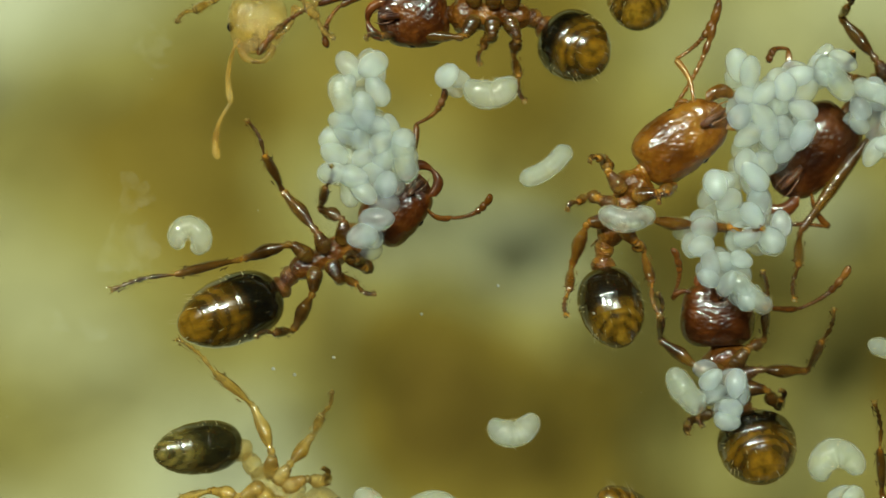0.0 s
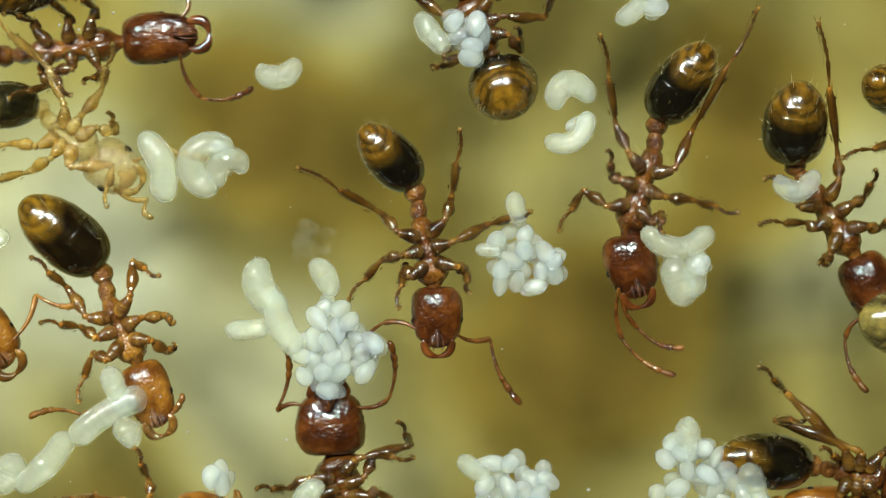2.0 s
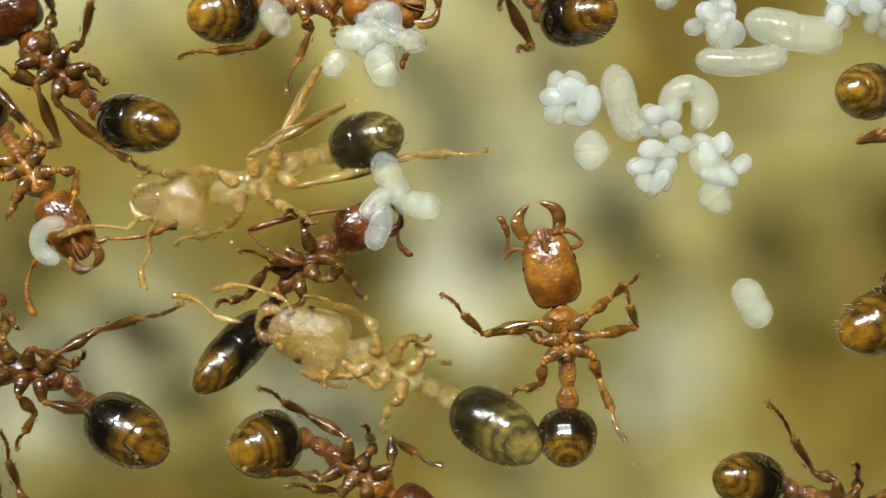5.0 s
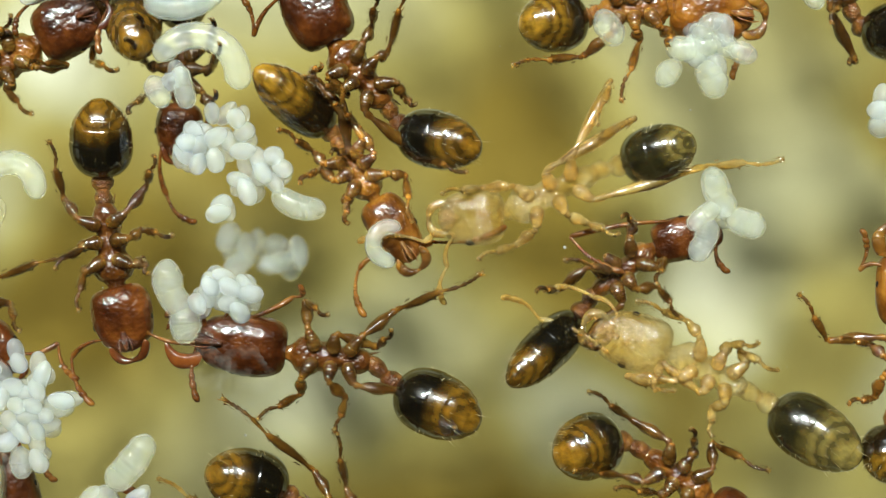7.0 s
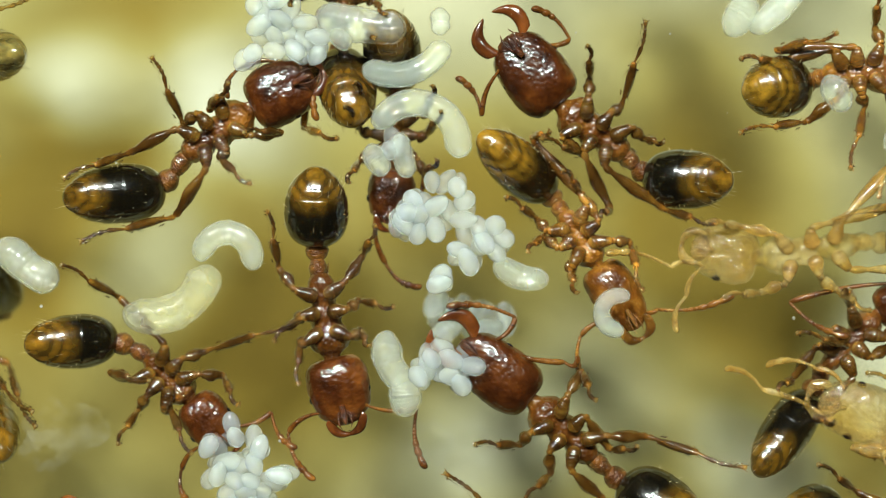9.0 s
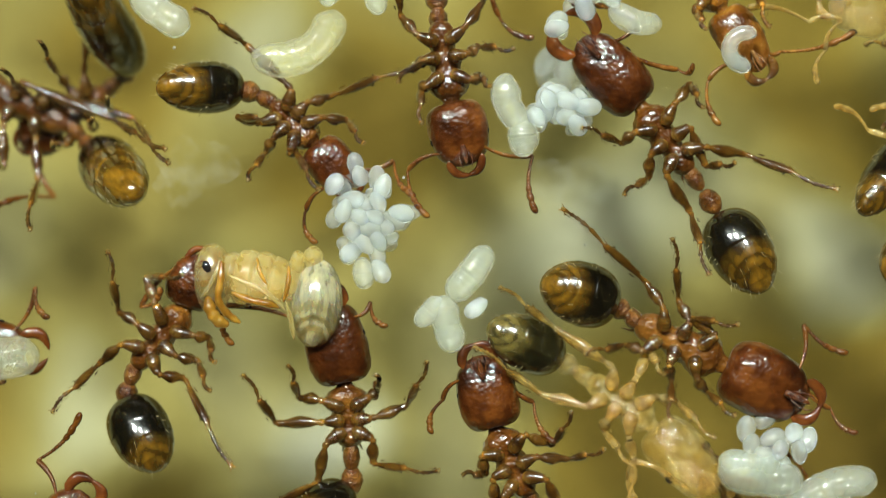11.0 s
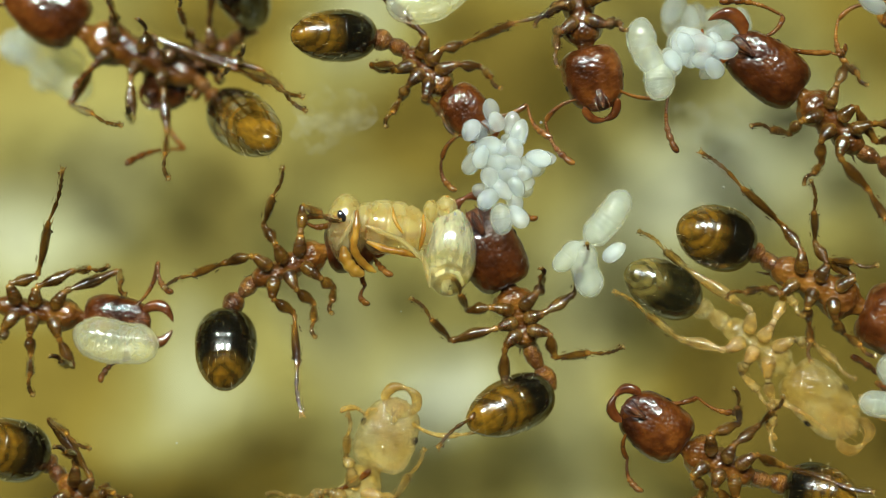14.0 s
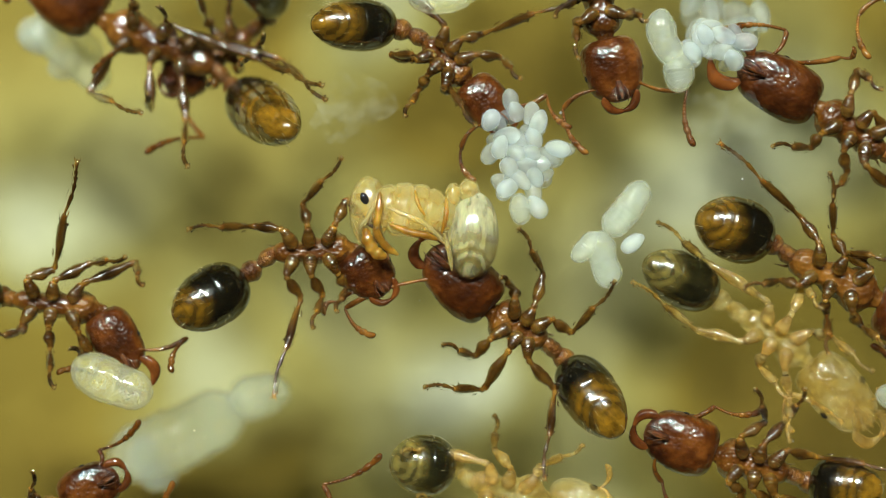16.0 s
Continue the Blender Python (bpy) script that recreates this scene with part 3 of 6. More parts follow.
def ant(colour, where, front, neck, waist, gaster, tip, legs, feelers, z=0.55, gaster_width=0.8, head_width=0.72, gape=0.0, label=""):
    """An ant on the glass. where: x, y in millimetres and its heading; the rest in its own space, x ahead and y aside: the head's front, the neck, the waist,
    the gaster's two ends, six (knee, foot) pairs and two (elbow, tip) pairs of the feelers. z: how high it carries its body; gape: how far its jaws stand open, 0 to 1."""
    x, y, heading = where
    thing = tagged(new("ant"), label, "ant", "ants of the colony")
    thing.matrix_basis = pose(x * S, y * S, 0, 0, 0, heading)
    thing.empty_display_size = S
    at3 = lambda q, h: Vector((q[0], q[1], h))
    front, neck, waist, gaster, tip = at3(front, z - 0.1), at3(neck, z), at3(waist, z), at3(gaster, z + 0.1), at3(tip, gaster_width * 0.36)
    length = (front - neck).length
    head = fit_part("head", shape("head", colour), thing, span(neck, front, head_width / 2, head_width * 0.36))
    u = (front - neck).normalized()
    v = Vector((-u.y, u.x, 0)).normalized()
    fit_part("clypeus", shape("clypeus", colour), thing, span(front - u * 0.2 * length - Vector((0, 0, head_width * 0.16)), front + u * 0.03, head_width * 0.24, head_width * 0.12), head)
    chin = front - u * (0.26 * length) - Vector((0, 0, head_width * 0.3))
    fit_part("mouthparts", shape("mouthparts", colour), thing, span(chin, chin + u * (0.28 * length), head_width * 0.13, 0.045), head)
    for s in (1, -1):
        e = neck + u * (0.6 * length) + v * (s * head_width * 0.44) - Vector((0, 0, head_width * 0.06))
        fit_part("eye", shape("eye", colour), thing, span(e - u * 0.06, e + u * 0.06, 0.045, 0.055), head, "small black eye")
        root = front + v * (s * head_width * 0.27) - u * 0.08
        end = front + u * ((0.17 + 0.17 * gape) * length) + v * (s * head_width * (0.14 * gape - 0.08))
        m = span(root, end, (0.13 + 0.03 * gape) * length * s, 0.13)
        fit_part("mandible", shape("mandible", colour), thing, m, head)
    body = fit_part("mesosoma", shape("mesosoma", colour), thing, span(waist, neck + (front - neck).normalized() * 0.14, 0.235 * head_width / 0.72, 0.25))
    back = gaster - waist
    if back.length > 0.08:
        cut = waist + back * 0.5
        fit_part("petiole", shape("petiole", colour), thing, span(waist - back.normalized() * 0.09, cut + back.normalized() * 0.05, 0.125, 0.14))
        fit_part("postpetiole", shape("petiole", colour), thing, span(cut - back.normalized() * 0.03, gaster + (tip - gaster).normalized() * 0.1, 0.16, 0.16))
    rear = fit_part("gaster", shape("gaster", colour), thing, span(gaster, tip, gaster_width / 2, gaster_width * 0.46))
    fit_part("hairs", shape("hairs", colour), thing, span(gaster, tip, gaster_width / 2, gaster_width * 0.46), rear, "fine pale bristles")
    reach = (neck - waist).length
    for i, (kx, ky, fx, fy) in enumerate(legs):
        s = 1 if i < 3 else -1
        along = (0.26, 0.0, -0.24)[i % 3] * reach
        root = Vector((along - (0.05, 0.0, -0.05)[i % 3], s * 0.05, z - 0.17))
        hip = Vector((along + (0.09, 0.0, -0.09)[i % 3], s * 0.32, z - 0.26))
        knee, foot = Vector((kx, ky, z * 0.8 + 0.02)), Vector((fx, fy, 0.012))
        # the ankle hangs below the straight line, so that the lower leg stands steeply
        ankle = knee.lerp(foot, 0.52) - Vector((0, 0, 0.02 + 0.1 * z))
        ankle.z = max(ankle.z, 0.05)
        leg = fit_part("leg", shape("leg", colour), thing, span(root, hip, 0.105, 0.105))
        fit_part("femur", shape("femur", colour), thing, span(hip, knee, 0.083, 0.083), leg)
        fit_part("tibia", shape("tibia", colour), thing, span(knee, ankle, 0.054, 0.054), leg)
        fit_part("tarsus", shape("tarsus", colour), thing, span(ankle, foot, 0.027, 0.027), leg)
        toe = (foot - ankle).normalized() * 0.035
        fit_part("foot_pad", shape("foot_pad", "pale"), thing, span(foot - toe, foot + toe, 0.03, 0.026), leg, "glistening pale foot pad")
    for i, (ex, ey, tx, ty) in enumerate(feelers):
        elbow, end = Vector((ex, ey, z * 0.9)), Vector((tx, ty, max(0.1, z * 0.6)))
        s = 1 if (elbow - neck).dot(v) > 0 else -1
        root = neck + u * (0.8 * length) + v * (s * head_width * 0.3) - Vector((0, 0, head_width * 0.12))
        lay = Matrix.Translation(-root * S)
        bodies = [([lay @ span(p, q, w, w) @ c for c in kind()[0]], kind()[1]) for kind, p, q, w in ((scape_shape, root, elbow, 0.042), (whip_shape, elbow, end, 0.054))]
        fit_part("antenna", mesh_of("antenna", *merge(*bodies), FEELER[colour]), thing, Matrix.Translation(root * S), head)
    return thing


# ---- brood
EGG_MESH = mesh_of("egg", *ball_shape(12, 8, 0.12), EGG)


def larva_body(ax, ay, bx, by, wide, sag, seed=0):
    """A plump ribbed grub along an arc from a (head) to b; returns its body and its hairs, in millimetres."""
    rng = random.Random(seed)
    a, b = Vector((ax, ay)), Vector((bx, by))
    chord = b - a
    c = max(chord.length, 0.02)
    u = chord / c
    v = Vector((-u.y, u.x))
    sgn = 1 if sag >= 0 else -1
    h = max(abs(sag), 0.01)
    rad = (c * c / 4 + h * h) / (2 * h)
    half = math.atan2(c / 2, rad - h)
    middle = (a + b) / 2 + v * (sgn * (h - rad))
    rings, count = [], 34
    ang0 = math.atan2((a - middle).y, (a - middle).x)
    turn = -2 * half * sgn
    r0 = wide / 2
    arc = 2 * half * rad
    for i in range(count):
        w = i / (count - 1)
        # round ends: the body reaches a little past a and b
        past = 0.28 * wide / arc
        s_ = -past + (1 + 2 * past) * w
        edge = min(w, 1 - w) * (arc + 0.56 * wide) / r0
        end = math.sqrt(max(0.05, 1 - max(0.0, 1 - edge) ** 2))
        taper = 0.72 + 0.33 * math.sin(math.pi * min(1, 0.15 + w * 0.75)) if w < 0.5 else 1.0
        rib = 1 + 0.014 * math.sin(w * 2 * math.pi * 11)
        r = r0 * end * taper * rib * (1 + 0.09 * noise.noise((w * 4, seed * 1.7, 0.5)))
        ang = ang0 + turn * s_
        q = middle + Vector((math.cos(ang), math.sin(ang))) * rad
        rings.append((q.x, q.y, 0, r, r * 0.95))
    verts, faces = loft(rings, 16, level=False)
    pts = []
    for _ in range(90):
        i = rng.randrange(2, count - 2)
        q = rings[i]
        g = rng.uniform(0, 2 * math.pi)
        out = (Vector((q[0], q[1])) - middle)
        out = out.normalized() if out.length > 1e-6 else Vector((1, 0))
        way = Vector((out.x * math.cos(g), out.y * math.cos(g), math.sin(g)))
        pts.append((Vector(q[:3]) + way * q[3] * 0.97, way))
    return (verts, faces), bristles(pts, 0.05, 0.0022, rng)


def scaled(body):
    return [p * S for p in body[0]], body[1]


def larva(ax, ay, bx, by, wide, sag, z=0.25, yellow=0.0, label=""):
    """One grub lying on the glass."""
    mx, my = (ax + bx) / 2, (ay + by) / 2
    body, hairs = larva_body(ax - mx, ay - my, bx - mx, by - my, wide, sag, int(abs(ax * 100)))
    ob = tagged(new("larva", mesh_of("larva", *scaled(body), CREAM if yellow else LARVA)), label, "larva", "ant larvae")
    ob.matrix_basis = pose(mx * S, my * S, wide * 0.485 * S)
    fit_part("hairs", mesh_of("hairs", *scaled(hairs), HAIR), ob, Matrix(), None, "fine pale hairs")
    return ob


def brood(cx, cy, discs, grubs, z=0.3, depth=0.25, size=1.0, seed=1, label=""):
    """A bunch of eggs, strewn in overlapping discs (x, y, radius, count), with grubs among them."""
    rng = random.Random(seed)
    thing = tagged(new("brood_cluster"), label, "brood", "brood of the colony")
    thing.empty_display_size = S
    thing.matrix_basis = pose(cx * S, cy * S, 0)
    put = []
    low = z if z > 0.9 else 0.115 * size
    for dx, dy, r, count in discs:
        for _ in range(count + count // 6):
            best, far = None, -1
            for _ in range(40):
                a, d = rng.uniform(0, 2 * math.pi), max(0.0, r - 0.06) * math.sqrt(rng.random())
                q = Vector((dx + d * math.cos(a), dy + d * math.sin(a), low + rng.random() ** 1.8 * depth * 1.7))
                gap = min([(q - w).length for w in put] or [9])
                if gap > far:
                    best, far = q, gap
                if gap > 0.195 * size:
                    break
            put.append(best)
            a, tilt = rng.uniform(0, 2 * math.pi), rng.uniform(-0.5, 0.5)
            way = Vector((math.cos(a) * math.cos(tilt), math.sin(a) * math.cos(tilt), math.sin(tilt)))
            half = 0.17 * size * rng.uniform(0.85, 1.2)
            r2 = 0.127 * size * rng.uniform(0.9, 1.12)
            fit_part("egg", EGG_MESH, thing, span(best - way * half, best + way * half, r2, r2))
    for i, (ax, ay, bx, by, wide, sag) in enumerate(grubs):
        body, hairs = larva_body(ax, ay, bx, by, wide, sag, seed * 10 + i)
        grub = fit_part("larva", mesh_of("larva", *scaled(body), LARVA), thing, pose(0, 0, max(wide * 0.485, (low if z > 0.9 else 0)) * S))
        fit_part("hairs", mesh_of("hairs", *scaled(hairs), HAIR), thing, grub.matrix_basis.copy(), grub, "fine pale hairs")
    return thing


def travel(thing, rows):
    """Keys a thing's way over the glass: seconds, x, y in millimetres and its heading; its legs swing in two sets of three while it walks."""
    walk(thing, [(t, pose(x * S, y * S, 0, 0, 0, h)) for t, x, y, h in rows])
    ROWS[thing.name] = rows
    beats, phase = [], 0.0
    for (t0, x0, y0, h0), (t1, x1, y1, h1) in zip(rows, rows[1:]):
        way = math.hypot(x1 - x0, y1 - y0) + abs(h1 - h0) * 0.008
        pace = way / (t1 - t0)
        count = max(1, math.ceil(way / 0.3)) if pace > 0.7 else 1
        for k in range(count):
            beats.append((t0 + (t1 - t0) * k / count, phase, 9.0 if pace > 0.7 else 0.0))
            phase += math.pi / 2 if pace > 0.7 else 0
    beats.append((16.0, phase, 0.0))
    for i, leg in enumerate([o for o in thing.children if o.name.split(".")[0] == "leg"]):
        first, sign = leg.matrix_basis.copy(), (1 if i % 2 == 0 else -1)
        swing(leg, [(t, first, sign * size * math.sin(ph)) for t, ph, size in beats])


def swing(joint, rows):
    """Turns a leg or a feeler about the upright through its root."""
    root = joint.matrix_basis.translation.copy()
    keep, last = [], -1
    for t, first, angle in rows:
        if frame(t) != last:
            keep.append((t, Matrix.Translation(root) @ pose(0, 0, 0, 0, 0, angle) @ Matrix.Translation(-root) @ first))
            last = frame(t)
    walk(joint, keep)


def feel_about(thing, seed):
    """Lets an ant's feelers sway."""
    rng = random.Random(seed)
    for joint in [o for o in thing.children_recursive if o.name.split(".")[0] == "antenna"]:
        first, rows, t = joint.matrix_basis.copy(), [(0.0, joint.matrix_basis.copy(), 0.0)], 0.0
        while t < 15.0:
            t += rng.uniform(0.5, 1.3)
            rows.append((min(t, 15.9), first, rng.uniform(-6, 6)))
        rows.append((16.0, first, 0.0))
        swing(joint, rows)


ROWS, START = {}, {}


def aim(root, end):
    """The pose of a part that keeps its size, with its root at one place and its far end towards another, in millimetres."""
    return Matrix.LocRotScale(Vector(root) * S, span(root, end, 1, 1).to_quaternion(), None)


def bend(thing, rows):
    """Keys head and gaster on the body: seconds, and in the ant's space the head's front, the gaster's base and its tip."""
    parts = {o.name.split(".")[0]: o for o in thing.children}
    head, tail = parts["head"], parts["gaster"]
    neck, waist = head.matrix_basis.translation / S, parts["mesosoma"].matrix_basis.translation / S
    drop = (tail.matrix_basis @ Vector((1, 0, 0)) - tail.matrix_basis.translation).z / S
    nod = (head.matrix_basis @ Vector((1, 0, 0)) - head.matrix_basis.translation).z / S
    high = tail.matrix_basis.translation.z / S
    keys = {"head": [], "gaster": [], "petiole": [], "postpetiole": []}
    rows = ([(0.0, *rows[0][1:])] if rows[0][0] > 0 else []) + rows + ([(16.0, *rows[-1][1:])] if rows[-1][0] < 16 else [])
    for t, fx, fy, gx, gy, tx, ty in rows:
        base = Vector((gx, gy, high))
        keys["head"].append((t, aim(neck, Vector((fx, fy, neck.z + nod)))))
        keys["gaster"].append((t, aim(base, Vector((tx, ty, high + drop)))))
        back = base - waist
        keys["petiole"].append((t, aim(waist - back.normalized() * 0.09, base)))
        keys["postpetiole"].append((t, aim(waist + back * 0.46, base)))
    for name, poses in keys.items():
        if name in parts:
            walk(parts[name], poses)


def carry(load, bearer):
    """Keys what an ant holds, so that it stays in its jaws."""
    first = START[bearer.name]
    lay = load.matrix_basis.copy()
    walk(load, [(t, pose(x * S, y * S, 0, 0, 0, h) @ first.inverted() @ lay) for t, x, y, h in ROWS[bearer.name]])


# ---- the nest: glass floor, plaster roof and walls
def slab(name, x0, y0, z0, x1, y1, z1, mat, cuts=1, rough=0.0, label=""):
    bm = bmesh.new()
    bmesh.ops.create_cube(bm, size=1)
    for q in bm.verts:
        q.co = Vector(((x0 + x1) / 2 + q.co.x * (x1 - x0), (y0 + y1) / 2 + q.co.y * (y1 - y0), (z0 + z1) / 2 + q.co.z * (z1 - z0))) * S
    if cuts > 1:
        bmesh.ops.subdivide_edges(bm, edges=[e for e in bm.edges if abs(e.verts[0].co.z - e.verts[1].co.z) < 1e-6], cuts=cuts, use_grid_fill=True)
        for q in bm.verts:
            n = noise.noise(q.co / S * 0.33) + 0.5 * noise.noise(q.co / S * 0.9)
            q.co.z += rough * S * n
    me = bpy.data.meshes.new(name)
    bm.to_mesh(me)
    bm.free()
    if cuts > 1:
        me.polygons.foreach_set("use_smooth", [True] * len(me.polygons))
    me.materials.append(mat)
    return tagged(new(name, me), label, "", "", "structure")


pane = slab("floor", -24, -34, -1.0, 36, 20, 0, GLASS, label="clear glass floor of the nest")
pane.visible_shadow = False
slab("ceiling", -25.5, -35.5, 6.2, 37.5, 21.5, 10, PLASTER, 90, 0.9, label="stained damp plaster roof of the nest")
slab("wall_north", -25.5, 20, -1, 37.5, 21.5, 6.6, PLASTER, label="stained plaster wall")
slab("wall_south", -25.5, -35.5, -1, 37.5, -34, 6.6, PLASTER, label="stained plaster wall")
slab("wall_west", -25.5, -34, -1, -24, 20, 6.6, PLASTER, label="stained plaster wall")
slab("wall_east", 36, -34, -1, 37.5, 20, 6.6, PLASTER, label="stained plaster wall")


def dust(count):
    """Fine specks on the glass, too many to count."""
    rng = random.Random(21)
    bodies = []
    for _ in range(count):
        x, y, r = rng.uniform(-8, 20), rng.uniform(-20, 5), 0.006 + 0.02 * rng.random() ** 4
        v, f = ball_shape(6, 4)
        bodies.append(([Vector(((p.x - 0.5) * 2 * r + x, p.y * r * rng.uniform(0.7, 1.2) + y, (p.z * 0.5 + 0.5) * r)) * S for p in v], f))
    return tagged(new("dust", mesh_of("dust", *merge(*bodies), DUST)), "fine white dust specks scattered on the glass", "dust", "", "stuff")


dust(260)


def residue(x, y, wide, seed, label="dried whitish residue film on the glass"):
    """A thin dried film with a ragged rim."""
    count, rings = 40, (1.0, 0.8, 0.55, 0.25)
    verts, faces = [], []
    for k in range(count):
        a = 2 * math.pi * k / count
        r = wide * 0.5 * (1 + 0.7 * noise.noise((math.cos(a) * 1.6 + seed * 3.1, math.sin(a) * 1.6, 0.3)) + 0.3 * noise.noise((math.cos(a) * 6 + seed, math.sin(a) * 6, 2)))
        verts += [Vector((x + r * q * math.cos(a), y + r * q * math.sin(a), 0.02 + 0.01 * (1 - q))) * S for q in rings]
    for k in range(count):
        n0, n1 = k * 4, (k + 1) % count * 4
        faces += [(n0 + j, n1 + j, n1 + j + 1, n0 + j + 1) for j in range(3)]
    faces.append(tuple(k * 4 + 3 for k in range(count)))
    return tagged(new("residue", mesh_of("residue", verts, faces, SMEAR)), label, "residue")


residue(6.08, -15.35, 0.46, 3)
residue(5.12, -13.81, 0.46, 4)
residue(6.23, -17.14, 0.46, 5)
residue(5.62, -13.72, 0.31, 6)
residue(6.1, -14.74, 0.69, 7)
residue(11.09, -10.48, 0.54, 8)
residue(-1.64, -1.91, 0.84, 9)
residue(-1.87, -1.69, 0.46, 10)
residue(3.04, -1.79, 0.69, 11)
residue(3.64, -1.77, 0.84, 12)

# ---- the ants and their brood
carrier_of_eggs = ant("dark", (8.37, -14.68, -26.31), (1.41, -0.37), (0.51, 0), (-0.51, 0), (-0.72, 0.15), (-2, 0.08),
    ((0.4, 0.27, 0.2, 0.1), (0.03, 0.25, 0.34, 0.64), (-0.76, 0.64, -1.14, 0.52), (0.14, -0.57, 0.5, -0.95), (-0.18, -0.95, -0.19, -1.85), (-0.96, -0.4, -2.46, -0.68)),
    ((1.55, 0.19, 2.1, 0.14), (1.63, -1.03, 2.12, -1.25)), z=0.6, gaster_width=0.86, head_width=0.73,
    label="dark red-brown ant with a mass of eggs in its jaws")
top_ant = ant("dark", (10.25, -17.69, -179.53), (1.35, -0.14), (0.47, 0), (-0.47, 0), (-0.68, -0.13), (-1.37, -0.59),
    ((0.5, 0.42, 0.35, 0.6), (0, 0.42, -0.28, 0.62), (-0.35, 0.42, -0.6, 0.5), (1.14, -0.32, 1.5, -0.42), (0.05, -0.24, 0.14, -0.67), (-0.27, -0.47, -0.41, -1.09)),
    ((2.13, 0.02, 2.81, -0.63), (1.85, 0.02, 1.99, -0.51)), z=0.6, gaster_width=0.86, head_width=0.77,
    label="dark red-brown worker ant standing on the glass")
glassy_ant = ant("pale", (7.36, -18.29, 86.06), (1.16, 0.03), (0.43, 0), (-0.43, 0), (-0.64, -0.01), (-1.68, -0.05),
    ((0.54, 0.54, 0.83, 0.91), (-0.02, 0.56, 0.11, 1.07), (-0.6, 0.6, -1.05, 1.1), (0.54, -0.54, 1.09, -0.93), (-0.02, -0.66, 0.26, -0.89), (-0.65, -0.65, -1.14, -0.84)),
    ((1.77, 0.37, 2.45, 0.54), (0.62, -0.44, 0.59, -0.73)), z=0.6, head_width=0.73,
    label="pale translucent young ant with a see-through head")
edge_ant = ant("amber", (12.2, -19.28, -81.03), (1.4, -0.02), (0.56, 0), (-0.56, 0), (-0.91, 0.01), (-1.74, 0.02),
    ((0.65, 0.65, 1.1, 0.97), (-0.02, 0.75, 0.22, 1.32), (-0.62, 0.62, -1.24, 0.92), (0.63, -0.63, 1.09, -0.9), (-0.02, -0.8, 0.01, -1.2), (-0.58, -0.58, -1.32, -1.03)),
    ((1.38, 0.8, 2.12, 0.13), (1.34, -1.09, 2.11, -0.15)), z=0.6, gaster_width=0.8,
    label="amber-brown worker ant standing on the glass")
amber_ant = ant("amber", (11.88, -15.38, -69.06), (1.56, 0.65), (0.47, 0), (-0.47, 0), (-0.76, 0.08), (-1.52, 0.66),
    ((0.52, 0.49, 0.22, 0.34), (0.17, 0.93, 0.42, 1.6), (-0.33, 0.43, -1.01, 0.88), (0.5, -0.42, 0.35, -0.6), (0, -0.42, -0.28, -0.62), (-0.85, -0.28, -1.44, -0.14)),
    ((1.4, 0.12, 2.77, 0.1), (1.93, -0.09, 2.67, 0.12)), z=0.55, gaster_width=0.8, head_width=0.8,
    label="honey-amber ant with a banded dark gaster")
egg_face_ant = ant("dark", (13.32, -13.36, -115.95), (1.18, 0.33), (0.36, 0), (-0.36, 0), (-0.53, 0.04), (-1.26, -0.14),
    ((0.28, 0.56, 1.1, 0.78), (-0.28, 0.88, 0.35, 1.37), (-0.55, 0.38, -0.27, 0.41), (0.8, -0.6, 1.36, -0.46), (0, -0.42, -0.28, -0.62), (-0.25, -0.7, -0.29, -0.81)),
    ((1.19, -0.26, 1.76, -0.02), (0.45, 1.09, 0.69, 1.84)), z=0.75, gaster_width=0.96, head_width=0.92,
    label="dark ant with eggs held at its face")
dark_giant = ant("dark", (15.14, -17.04, 144.66), (1.83, -0.34), (0.51, 0), (-0.51, 0), (-0.73, 0.02), (-1.77, -0.25),
    ((0.5, 0.42, 0.35, 0.6), (0.05, 1.01, 0.03, 1.14), (-0.35, 0.42, -0.6, 0.5), (1.92, -0.92, 2.54, -1.48), (0, -0.42, -0.28, -0.62), (-0.35, -0.42, -0.6, -0.5)),
    ((0.79, 1.03, 1.13, 1.05), (1.57, -1.07, 2.46, -0.61)), z=0.9, head_width=0.88,
    label="dark red-brown worker ant standing on the glass")
corner_ant = ant("amber", (16.26, -16.84, -77.7), (1.33, -0.03), (0.46, 0), (-0.46, 0), (-0.71, -0.01), (-1.56, -0.01),
    ((0.66, 0.66, 1.25, 1.17), (-0.02, 0.69, 0, 1.41), (-0.65, 0.65, -1.05, 0.88), (0.59, -0.59, 1.07, -1.01), (-0.02, -0.68, 0.19, -1.36), (-0.59, -0.59, -1.35, -0.94)),
    ((1.31, 0.78, 2.05, 0.59), (1.26, -0.65, 2.01, -0.79)), z=0.6, gaster_width=0.84,
    label="amber-brown worker ant standing on the glass")
pale_left_ant = ant("pale", (7.81, -11.88, 34.34), (1.04, 0), (0.31, 0), (-0.31, 0), (-0.64, -0.16), (-1.38, 0.51),
    ((0.7, -0.03, 1.03, 0.44), (-0.18, 0.68, -0.57, 1.23), (-0.58, 0.49, -1.06, 1.08), (0.5, -0.42, 0.35, -0.6), (0.01, -0.76, -0.11, -1.38), (-0.77, -0.63, -1.94, -0.8)),
    ((1.35, 0.12, 1.55, 0.3), (1, -0.65, 1.75, -0.87)), z=0.6, gaster_width=0.65,
    label="pale straw-coloured young ant with a dark gaster")
